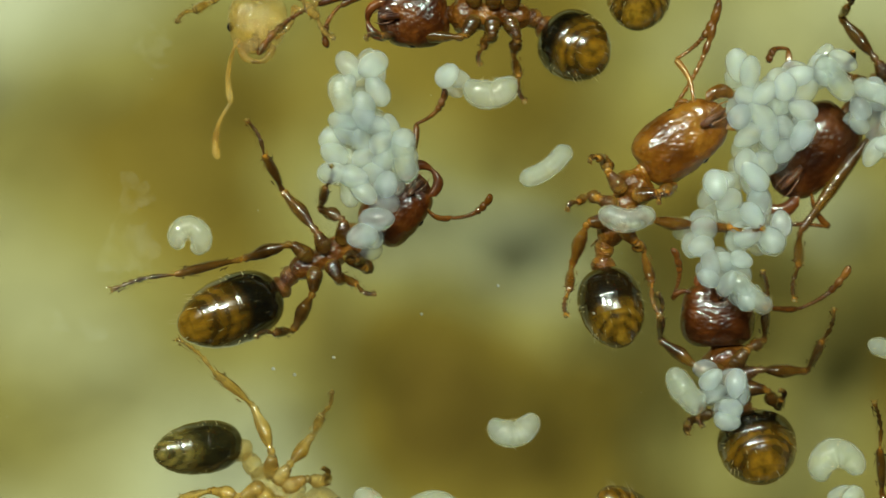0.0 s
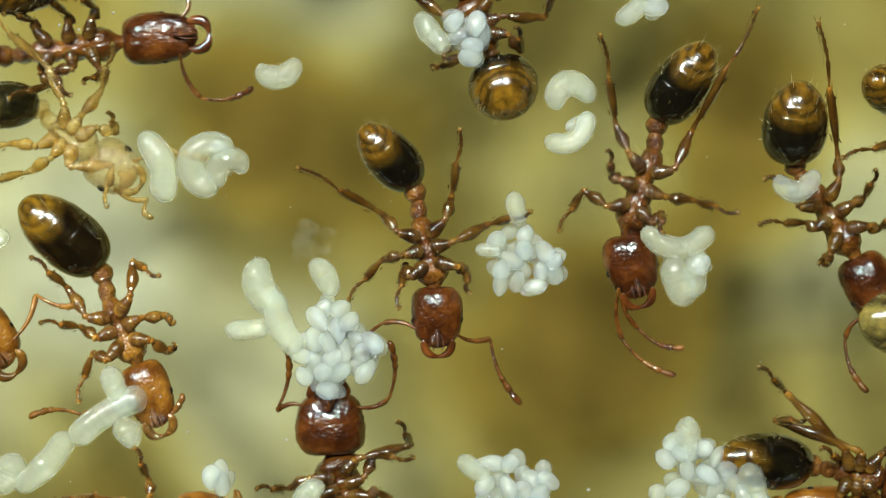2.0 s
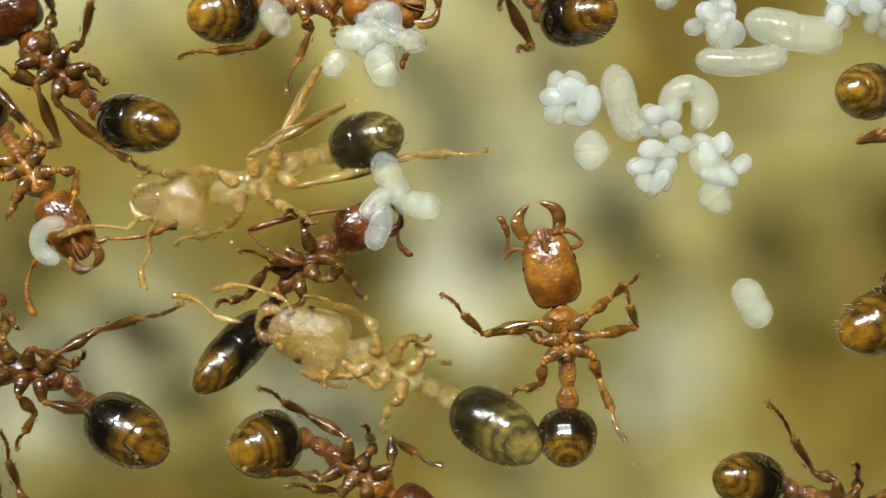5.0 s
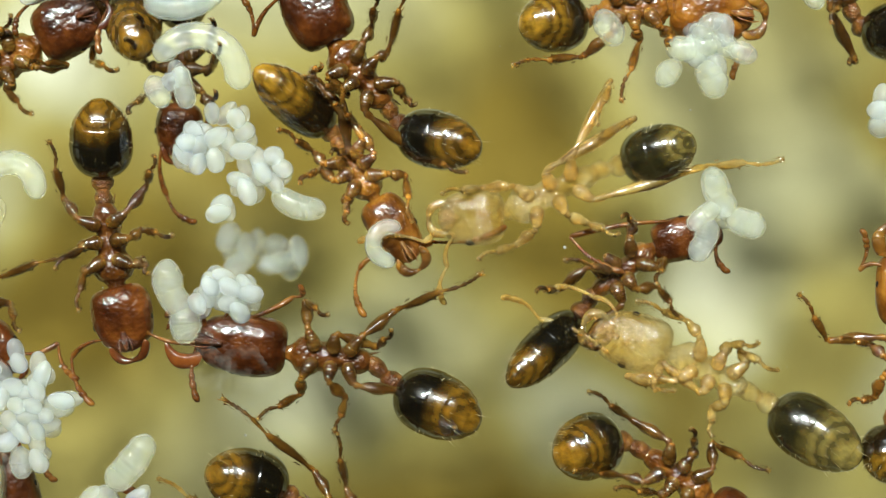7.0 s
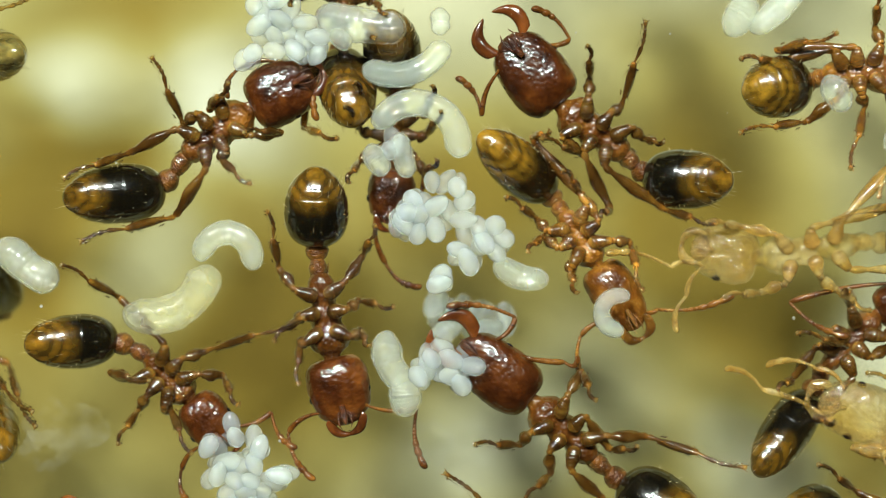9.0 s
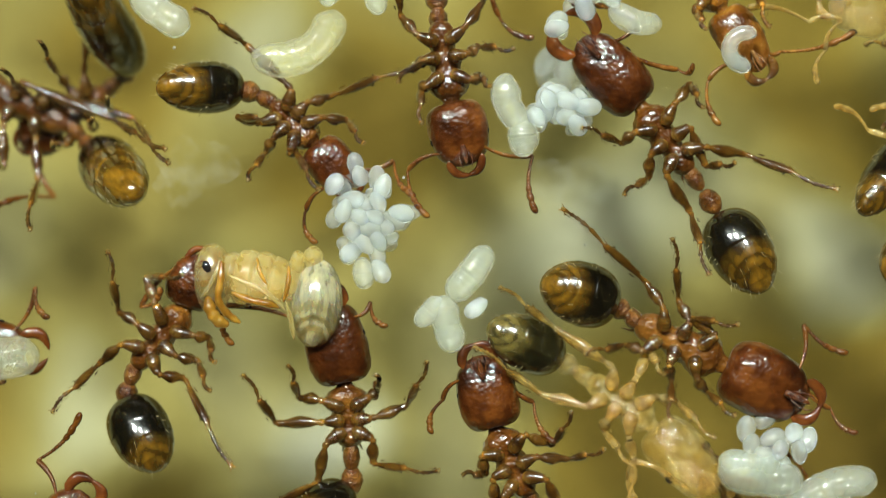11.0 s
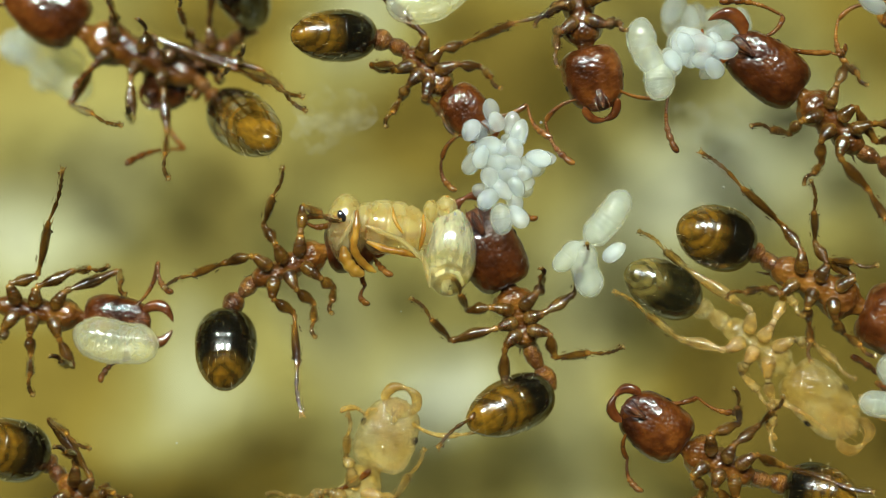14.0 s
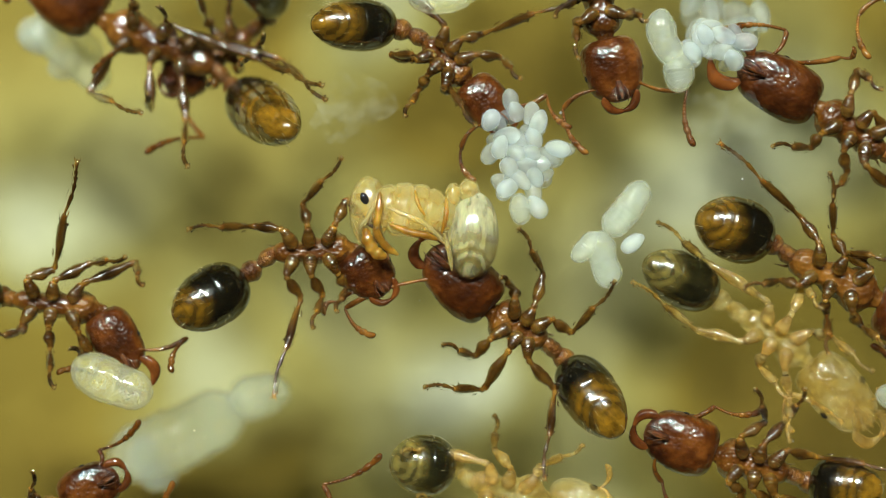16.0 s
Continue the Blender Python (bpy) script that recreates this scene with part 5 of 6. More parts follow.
red_head_ant = ant("amber", (18.95, -6.8, 177.91), (1.54, 0), (0.5, 0), (-0.5, 0), (-0.81, 0.03), (-1.74, 0.11),
    ((0.71, 0.71, 1.1, 0.98), (-0.02, 0.69, 0.1, 1.82), (-0.57, 0.57, -1.06, 0.92), (0.58, -0.58, 1, -0.94), (-0.02, -0.7, 0.17, -1.23), (-0.62, -0.62, -1.41, -1.16)),
    ((1.96, 0.02, 1.88, -0.75), (1.49, -0.55, 2.24, -0.92)), z=0.8, head_width=0.77,
    label="amber-brown worker ant standing on the glass")
half_hidden_ant = ant("amber", (17.18, -5.29, 0.11), (1.19, -0.12), (0.35, 0), (-0.35, 0), (-0.73, -0.19), (-1.5, -0.15),
    ((0.5, 0.42, 0.35, 0.6), (-0.83, 0.45, -0.71, 0.57), (-1.22, 0.49, -0.79, 0.27), (0.5, -0.42, 0.35, -0.6), (0, -0.42, -0.28, -0.62), (-0.6, -0.69, -0.86, -1)),
    ((-0.5, -1.31, 0.07, -0.77), (-0.81, 1, -0.31, 1.36)), z=0.8, gaster_width=0.77,
    label="amber ant half hidden under a brood pile")
black_gaster_ant = ant("dark", (17.23, -3.49, -58.22), (1.57, 0.04), (0.49, 0), (-0.49, 0), (-0.81, -0.02), (-1.9, -0.57),
    ((0.46, 0.51, 0.6, 0.56), (-0.21, 0.57, -1.26, 0.83), (-0.72, 0.45, -1.76, 0.38), (0.57, -0.44, 0.21, -0.49), (-0.16, -0.34, -0.64, -0.75), (-0.62, -0.67, -1.05, -0.71)),
    ((0.88, -0.51, 1.59, -0.64), (1.06, 0.35, 1.39, 0.45)), z=0.6, gaster_width=0.9, head_width=0.92,
    label="black-brown ant with a glossy black gaster")
lower_edge_ant = ant("dark", (15.79, 0.06, 21.65), (1.33, 0.04), (0.41, 0), (-0.41, 0), (-0.88, 0.06), (-1.82, 0.19),
    ((0.5, 0.42, 0.35, 0.6), (0, 0.42, -0.28, 0.62), (-0.35, 0.42, -0.6, 0.5), (0.5, -0.42, 0.35, -0.6), (0, -0.42, -0.28, -0.62), (-0.56, -0.29, -1.6, -0.95)),
    ((1.26, 0.55, 2.01, 0.57), (1.32, -0.76, 2.06, -0.44)), z=0.7, gaster_width=0.8,
    label="dark red-brown worker ant standing on the glass")
crossing_up_ant = ant("dark", (8.34, -12.86, -7.19), (1.71, 0.06), (0.62, 0), (-0.62, 0), (-1.01, -0.01), (-2.07, -0.26),
    ((0.5, 0.42, 0.35, 0.6), (-0.31, 0.26, -0.03, 0.75), (-0.23, 0.5, -0.63, 0.75), (0.5, -0.42, 0.35, -0.6), (0, -0.42, -0.28, -0.62), (-0.35, -0.42, -0.6, -0.5)),
    ((1.61, 0.94, 2.36, 0.99), (1.68, -0.46, 2.45, -0.7)), z=0.9, gaster_width=0.73,
    label="dark red-brown worker ant standing on the glass")
larva_curled = larva(6.61, -14.79, 6.82, -14.75, 0.29, -0.2, z=0.25,
    label="single white larva lying curled on the glass")
larva_kidney = larva(10.47, -12.75, 10.85, -12.82, 0.32, 0.14, z=0.25,
    label="white kidney-shaped larva lying on the glass")
larva_long = larva(10.69, -15.69, 11.16, -16.05, 0.25, 0.06, z=0.25,
    label="slim white larva lying on the glass")
larva_on_ant = larva(11.67, -15.33, 12.17, -15.34, 0.28, 0.10, z=0.35,
    label="white larva resting against an amber ant")
larva_tall = larva(8.89, -11.83, 9.11, -11.10, 0.38, -0.11, z=0.25,
    label="long white larva with fine hairs")
hairy_pair = brood(9.91, -11.52, [(-0.03, -0.19, 0.07, 1)], [(0.04, -0.16, -0.16, 0.3, 0.39, 0.36), (0.22, 0.05, -0.03, 0.19, 0.39, 0.14)], z=0.3, depth=0.25, size=1, seed=3,
    label="two curled hairy larvae stuck together")
comma_larvae = brood(15.47, -13.74, [(0.26, -0.08, 0.1, 2), (0.19, 0.18, 0.07, 2)], [(-0.56, -0.14, -0.07, -0.48, 0.25, 0.2), (-0.28, 0.33, 0.01, 0.1, 0.26, 0.03)], z=0.3, depth=0.25, size=1, seed=4,
    label="three white larvae and eggs in a loose group")
s_larvae = brood(14.57, -12.12, [(0.09, 0.08, 0.06, 1)], [(-0.2, -0.2, 0.16, -0.28, 0.36, -0.2), (-0.31, 0.31, 0.16, 0.01, 0.28, 0.18)], z=0.3, depth=0.25, size=1, seed=5,
    label="two white larvae curled in an s shape")
right_larvae = brood(17.71, -14.21, [(0.01, -0.01, 0.15, 3)], [(-0.83, -0.19, -0.43, -0.19, 0.29, -0.03), (-0.28, -0.38, -0.31, 0.17, 0.44, 0.04), (-0.05, 0.43, 0.38, 0.09, 0.32, -0.09), (0.38, 0.13, 1.11, -0.03, 0.36, -0.15)], z=0.4, depth=0.25, size=1, seed=6,
    label="white larvae in a ragged group held by an ant")
larva_round = larva(17.31, -11.27, 17.72, -11.33, 0.29, 0.18, z=0.3,
    label="small curled white larva beside an ant's leg")
u_larvae = brood(16.11, -10.19, [(0.18, 0.01, 0.1, 2)], [(-0.55, -0.4, 0.22, -0.4, 0.31, 0.22), (-0.19, 0.01, -0.04, 0.46, 0.43, 0.03), (0.14, -0.07, 0.07, 0.38, 0.33, 0.04)], z=0.3, depth=0.25, size=1, seed=7,
    label="white larvae gripped in an ant's jaws")
egg_mass = brood(8.83, -15.81, [(-0.13, -0.95, 0.33, 9), (-0.04, -0.1, 0.53, 24), (-0.12, -0.47, 0.27, 7), (0.13, 0.55, 0.2, 4), (0.02, 0.83, 0.14, 2), (0.03, 1.03, 0.08, 1)], [(-0.39, -0.97, -0.27, -0.6, 0.29, 0.02), (0.38, -0.35, 0.48, 0.13, 0.31, 0.03)], z=0.35, depth=0.25, size=1.15, seed=8,
    label="translucent egg mass held in an ant's jaws")
grub_and_egg = brood(10.01, -16.85, [(-0.23, -0.05, 0.15, 3)], [(0.01, 0.08, 0.45, 0.03, 0.34, 0.12)], z=0.3, depth=0.25, size=1, seed=9,
    label="white grub and eggs at an ant's feelers")
big_egg_wall = brood(13.63, -16.34, [(-0.34, -0.78, 0.18, 4), (-0.26, -0.37, 0.29, 9), (0.22, -0.52, 0.34, 10), (0.7, -0.81, 0.23, 6), (0.24, -0.11, 0.23, 5), (-0.1, 0.18, 0.34, 9), (-0.36, 0.74, 0.41, 12), (-0.07, 1.14, 0.34, 8), (-0.76, 1.23, 0.25, 5)], [(0.59, -0.88, 0.88, -0.51, 0.31, 0.03)], z=0.55, depth=0.4, size=1.15, seed=10,
    label="large heap of translucent eggs held between ants")
edge_eggs = brood(14.9, -16.59, [(0, -0.06, 0.34, 9), (0.08, 0.35, 0.25, 5)], [(-0.29, -0.36, 0.13, -0.23, 0.25, 0.02)], z=0.45, depth=0.25, size=1, seed=11,
    label="heap of white eggs and larvae")
face_eggs = brood(13.29, -14.57, [(-0.23, -0.1, 0.23, 6), (0.01, -0.18, 0.14, 3), (0.09, 0.16, 0.15, 4)], [(-0.06, -0.04, 0.33, 0.29, 0.27, 0.04)], z=0.4, depth=0.25, size=1, seed=12,
    label="cluster of eggs in front of an ant's face")
neck_larvae = brood(13.03, -13.22, [(0.18, 0, 0.25, 7), (-0.04, -0.17, 0.17, 3), (0.18, 0.21, 0.18, 3)], [(-0.46, -0.21, -0.17, 0.15, 0.32, 0.04)], z=0.35, depth=0.25, size=1, seed=13,
    label="white larvae and eggs in a tight bunch")
star_eggs = brood(13.84, -10.33, [(-0.04, -0.13, 0.34, 9), (0.19, 0.17, 0.37, 11), (-0.19, 0.32, 0.21, 4), (0.45, 0.24, 0.18, 4)], [(-0.06, -0.73, 0.02, -0.43, 0.27, 0.01), (-0.52, -0.04, -0.26, -0.02, 0.19, 0.01)], z=0.3, depth=0.25, size=0.95, seed=14,
    label="star-shaped bunch of small white eggs")
larva_and_egg_heap = brood(11.18, -9.29, [(0.18, -0.17, 0.25, 7), (0.07, 0.36, 0.42, 13), (0.52, 0.35, 0.3, 8), (0.3, 0.06, 0.27, 6), (0.19, 0.66, 0.22, 4), (0.71, 0.2, 0.13, 2)], [(-0.75, -0.83, -0.53, -0.39, 0.45, 0.15), (-0.6, -0.46, -0.3, 0.21, 0.36, 0.06), (-0.04, -0.84, 0.14, -0.54, 0.33, -0.06), (-1.16, -0.02, -0.71, -0.05, 0.28, 0.02)], z=0.35, depth=0.25, size=1, seed=15,
    label="heap of eggs and larvae beside an ant's head")
carried_larvae = brood(8.13, -8, [(0.52, -0.37, 0.17, 2)], [(-0.16, 0.13, 0.68, -0.41, 0.37, -0.06), (-1.19, 0.76, -1, 0.43, 0.4, 0.02), (-0.89, 0.74, -0.31, 0.13, 0.35, 0.06), (0.49, -0.06, 0.6, 0.13, 0.38, 0.02), (0.3, -0.75, 0.45, -0.37, 0.31, 0.02)], z=0.3, depth=0.25, size=1, seed=16,
    label="chain of white and yellowish larvae in an ant's jaws")
five_eggs = brood(9.88, -7.27, [(0, 0, 0.21, 5)], [], z=0.3, depth=0.25, size=1, seed=17,
    label="five clear eggs in a little bunch")
faint_larva = larva(6.58, -10.83, 6.99, -10.57, 0.33, 0.14, z=0.25,
    label="faint translucent larva lying curled on the glass")
larva_small = larva(8.23, -6.55, 8.41, -6.27, 0.35, 0.02, z=0.25,
    label="small white larva lying beside an ant's waist")
larva_bunch = brood(9.6, -6.11, [(0.01, -0.04, 0.38, 4)], [(-0.6, 0.38, -0.45, 0.19, 0.32, 0.02), (-0.45, -0.04, 0.09, -0.11, 0.35, 0.05), (-0.14, -0.27, 0.32, -0.04, 0.34, 0.03), (0.01, 0.19, 0.16, 0.5, 0.4, 0.02), (0.36, -0.04, 0.58, 0.04, 0.31, 0.02), (-0.07, -0.34, 0.16, -0.42, 0.27, 0.02)], z=0.35, depth=0.25, size=1.3, seed=18,
    label="bunch of white larvae held by an ant")
larva_bean = larva(11.18, -7.2, 11.06, -6.78, 0.32, 0.14, z=0.35,
    label="bean-shaped white larva by an ant's waist")
egg_crown = brood(13.99, -6.66, [(-0.35, -0.53, 0.47, 18), (0.11, -0.57, 0.23, 5), (-0.58, -0.07, 0.17, 2), (0.03, 0.27, 0.38, 7)], [(-0.89, -0.92, -0.58, -0.69, 0.26, 0.02), (0.56, 0.31, 1.56, 0.5, 0.5, 0.05), (-0.13, 0.81, 0.87, 0.77, 0.37, 0.06), (0.03, 0.35, 0.18, 0.66, 0.31, 0.02)], z=0.4, depth=0.25, size=1, seed=19,
    label="ragged bunch of white eggs and fat larvae")
white_pile = brood(16.4, -7.03, [(-0.31, -0.48, 0.43, 12), (0.12, -0.33, 0.34, 8), (-0.42, 0.21, 0.38, 9), (-0.12, 0.59, 0.34, 8), (-0.73, 0.52, 0.23, 4), (0.42, 0.06, 0.31, 7), (0.77, 0.36, 0.21, 4)], [(-0.31, -1.02, -0.31, -0.56, 0.34, 0.02), (0.5, -0.41, 0.65, 0.13, 0.37, 0.03)], z=0.5, depth=0.4, size=1, seed=20,
    label="tall pile of white eggs and larvae")
six_eggs = brood(12.13, -5.34, [(0, 0, 0.33, 8)], [], z=0.3, depth=0.25, size=1.25, seed=21,
    label="six plump white eggs in a bunch")
larva_nest = brood(13.45, -4.69, [(-0.12, -0.22, 0.35, 9), (-0.19, 0.23, 0.33, 8), (0.64, 0.15, 0.38, 8)], [(-0.72, -0.98, -0.49, -0.23, 0.44, 0.05), (0, -0.45, 0.34, -0.37, 0.35, -0.38), (-1.02, -0.11, -1.01, 0.15, 0.47, 0.02), (0.34, 0.08, 0.71, 0.38, 0.38, 0.03), (0.52, 0.53, 0.67, 0.68, 0.45, 0.02)], z=0.35, depth=0.25, size=1, seed=22,
    label="loose pile of fat larvae and eggs")
edge_pile = brood(17.16, -5.26, [(-0.33, 0.19, 0.38, 12), (0.05, 0.15, 0.3, 8), (0.31, -0.38, 0.3, 6), (0.5, -0.23, 0.23, 4)], [(-0.79, 0.3, -0.26, 0.23, 0.33, 0.03)], z=0.4, depth=0.25, size=1, seed=23,
    label="white egg pile held over an amber ant")
rim_pile = brood(18.2, -6.26, [(0, -0.25, 0.38, 9), (0.07, 0.35, 0.38, 7)], [(-0.15, 0.13, 0, -0.33, 0.33, 0.03)], z=0.4, depth=0.25, size=1, seed=24,
    label="white egg pile at an ant's back")
three_larvae = brood(9.88, -3.97, [(0.09, -0.01, 0.06, 1)], [(-0.1, -0.57, 0.11, -0.08, 0.38, 0.03), (-0.16, 0.07, -0.31, 0.49, 0.32, -0.05), (0.18, -0.01, 0.52, 0.1, 0.38, 0.02), (-0.05, -0.12, -0.35, 0.12, 0.26, 0.03)], z=0.35, depth=0.25, size=1, seed=25,
    label="three white larvae joined like a star")
larva_oval = larva(14.4, -2.89, 14.61, -2.49, 0.44, 0.02, z=0.25,
    label="oval white larva lying alone on the glass")
cam.data.dof.focus_object = larva_oval  # the lens stays focused on what lies on the glass
ring_larva = larva(5.53, -3.72, 5.46, -3.29, 0.23, 0.27, z=0.3,
    label="ring-shaped white larva in an ant's jaws")
larva_trough = larva(2.25, -6.66, 3.19, -6.95, 0.33, 0.2, z=0.35,
    label="trough-shaped white larva on a brood pile")
pile_crown = brood(1.63, -7.13, [(-0.53, 0.01, 0.4, 14), (-0.17, 0.15, 0.26, 6), (-0.95, 0.33, 0.17, 3), (-0.67, -0.28, 0.28, 7)], [(0.04, -0.21, 0.97, -0.07, 0.46, 0.04), (0.19, 0, 0.33, 0.15, 0.26, 0.01), (1.54, -0.26, 1.55, -0.04, 0.26, 0.01)], z=0.4, depth=0.25, size=1, seed=26,
    label="heap of eggs and fat larvae on an ant's head")
hook_larvae = brood(2.65, -5.63, [(-0.03, -0.06, 0.18, 2)], [(-0.25, -0.34, 0.76, 0.01, 0.37, -0.43), (0, -0.13, 0.11, 0.3, 0.28, 0.01), (-0.35, 0.02, -0.21, 0.27, 0.31, 0.01)], z=0.5, depth=0.25, size=1, seed=27,
    label="hooked pale larvae overlapping each other")
egg_flower = brood(3.46, -4.41, [(-0.27, -0.51, 0.43, 16), (0.3, -0.09, 0.33, 9), (-0.63, -0.3, 0.28, 7), (0.09, 0.13, 0.21, 4), (-0.27, 0.42, 0.17, 3)], [(0.52, 0.27, 1.05, 0.44, 0.33, 0.07)], z=0.4, depth=0.3, size=1, seed=28,
    label="flower-like cluster of white eggs")
back_eggs = brood(3.80, -3.34, [(-0.5, -0.05, 0.33, 5), (0.1, 0.05, 0.3, 5)], [], z=1.6, depth=0.25, size=1.3, seed=29,
    label="blurred egg cluster behind the others")
v_larvae = brood(3.00, -2.75, [(0.18, -0.15, 0.23, 7), (0.44, -0.03, 0.26, 7), (-0.02, 0.01, 0.15, 3)], [(-0.47, -0.41, -0.28, 0.12, 0.4, 0.09), (-0.24, 0.16, -0.21, 0.47, 0.43, 0.02)], z=0.3, depth=0.25, size=1, seed=30,
    label="v-shaped larvae with a string of clear eggs")
hook_larva = larva(0.11, -4.23, 0.75, -4.13, 0.33, -0.34, z=0.3,
    label="white larva bent like a hook")
fat_larva = larva(-0.79, -3.47, 0.15, -3.98, 0.47, 0.24, z=0.35, yellow=0.3,
    label="fat creamy larva lying on the glass")
egg_bunch = brood(0.65, -1.25, [(-0.14, -0.63, 0.21, 3), (-0.41, -0.48, 0.12, 2), (0.17, -0.48, 0.17, 4), (-0.25, -0.17, 0.26, 6), (0.09, -0.1, 0.26, 6), (0.47, -0.1, 0.2, 4), (-0.1, 0.17, 0.21, 4), (0.2, 0.17, 0.17, 3), (-0.18, 0.4, 0.18, 3), (0.17, 0.52, 0.21, 3)], [(-0.03, 0.55, 0, 0.82, 0.29, 0.01)], z=0.3, depth=0.25, size=1, seed=31,
    label="bunch of clear white eggs gripped by an ant")
propeller_larvae = brood(1.86, -0.17, [(0.25, 0.04, 0.14, 2)], [(0.39, -0.68, -0.02, -0.15, 0.4, -0.03), (-0.48, 0.23, -0.25, -0.03, 0.28, 0.03), (-0.13, 0, 0, 0.54, 0.4, 0.05)], z=0.3, depth=0.25, size=1, seed=32,
    label="three white larvae joined like a propeller")
fed_larva = larva(-4.71, 0.68, -3.87, 0.64, 0.58, 0.05, z=0.3, yellow=0.4,
    label="creamy grain-like larva in an ant's jaws")
load_larvae = brood(6.41, 1.57, [(-0.27, -0.31, 0.47, 8), (0.12, -0.31, 0.19, 3)], [(-0.82, 0.08, 0.04, 0.23, 0.54, 0.03), (0.04, 0.7, 1.05, 0.23, 0.45, -0.16)], z=0.35, depth=0.25, size=1, seed=33,
    label="white larvae bundle carried by an ant")
side_larva = larva(-2.43, -4.32, -1.87, -3.89, 0.44, 0.05, z=0.4,
    label="white larva lying beside a dark gaster")
left_blur = brood(-6.09, -2.97, [(-0.24, -0.27, 0.46, 3), (0.18, 0.24, 0.38, 2)], [(-0.41, -0.35, 0.52, 0.41, 0.54, 0.05)], z=3, depth=0.25, size=1.8, seed=34,
    label="pale brood lying deep behind the ants")
edge_larva = larva(5.53, 1.91, 6.18, 1.95, 0.38, 0.02, z=0.35,
    label="white larva beside a translucent ant")
deep_bundle = brood(-4.24, 2.81, [(-0.36, 0.32, 0.69, 2)], [(-1.23, 0.5, 0.33, -0.2, 0.99, 0.08), (0.51, -0.38, 1.11, -0.56, 0.69, 0.03)], z=3.6, depth=0.25, size=2, seed=40,
    label="pale brood bundle held high above the glass")

# ---- the pupa that two ants pull at
def tube(points, thick, around=8):
    """A bent limb of even thickness through a few points, rounded at its ends."""
    pts, rings = [Vector(q) for q in points], []
    count = 5 * (len(pts) - 1)
    for i in range(count + 1):
        w = i / count * (len(pts) - 1)
        k = min(int(w), len(pts) - 2)
        a, b = pts[k], pts[k + 1]
        before, after = pts[max(k - 1, 0)], pts[min(k + 2, len(pts) - 1)]
        s_ = w - k
        q = 0.5 * ((2 * a) + (b - before) * s_ + (2 * before - 5 * a + 4 * b - after) * s_ ** 2 + (3 * a - before - 3 * b + after) * s_ ** 3)
        e = min(i, count - i) / 2
        r = thick * (min(1, 0.35 + 0.4 * e)) * (1 + 0.12 * math.sin(i * 1.9))
        rings.append((q.x, q.y, q.z, r, r))
    return loft(rings, around, level=False)


def pupa_trunk():
    """A humped body of length 1, pinched between its plates and wrinkled along the back (towards -y)."""
    rings = []
    for i in range(49):
        u = i / 48
        girth = max(0.06, math.sin(math.pi * (0.05 + 0.9 * u)) ** 0.42) * (1.06 - 0.26 * u)
        pinch = sum(deep * math.exp(-((u - at_) / 0.022) ** 2) for at_, deep in ((0.2, 0.13), (0.43, 0.09), (0.63, 0.13), (0.8, 0.11)))
        rings.append((u, 0.05 * math.sin(u * 7), 0, girth * (1 - pinch), girth * (1 - pinch)))
    v, f = loft(rings, 30)
    out = []
    for p in v:
        back = max(0.0, -p.y)
        k = 1 + 0.05 * back * noise.noise((p.x * 22, p.y * 5, p.z * 5)) + 0.03 * noise.noise((p.x * 9, p.y * 3, p.z * 3 + 4))
        out.append(Vector((p.x, p.y * k, p.z * k)))
    return out, f


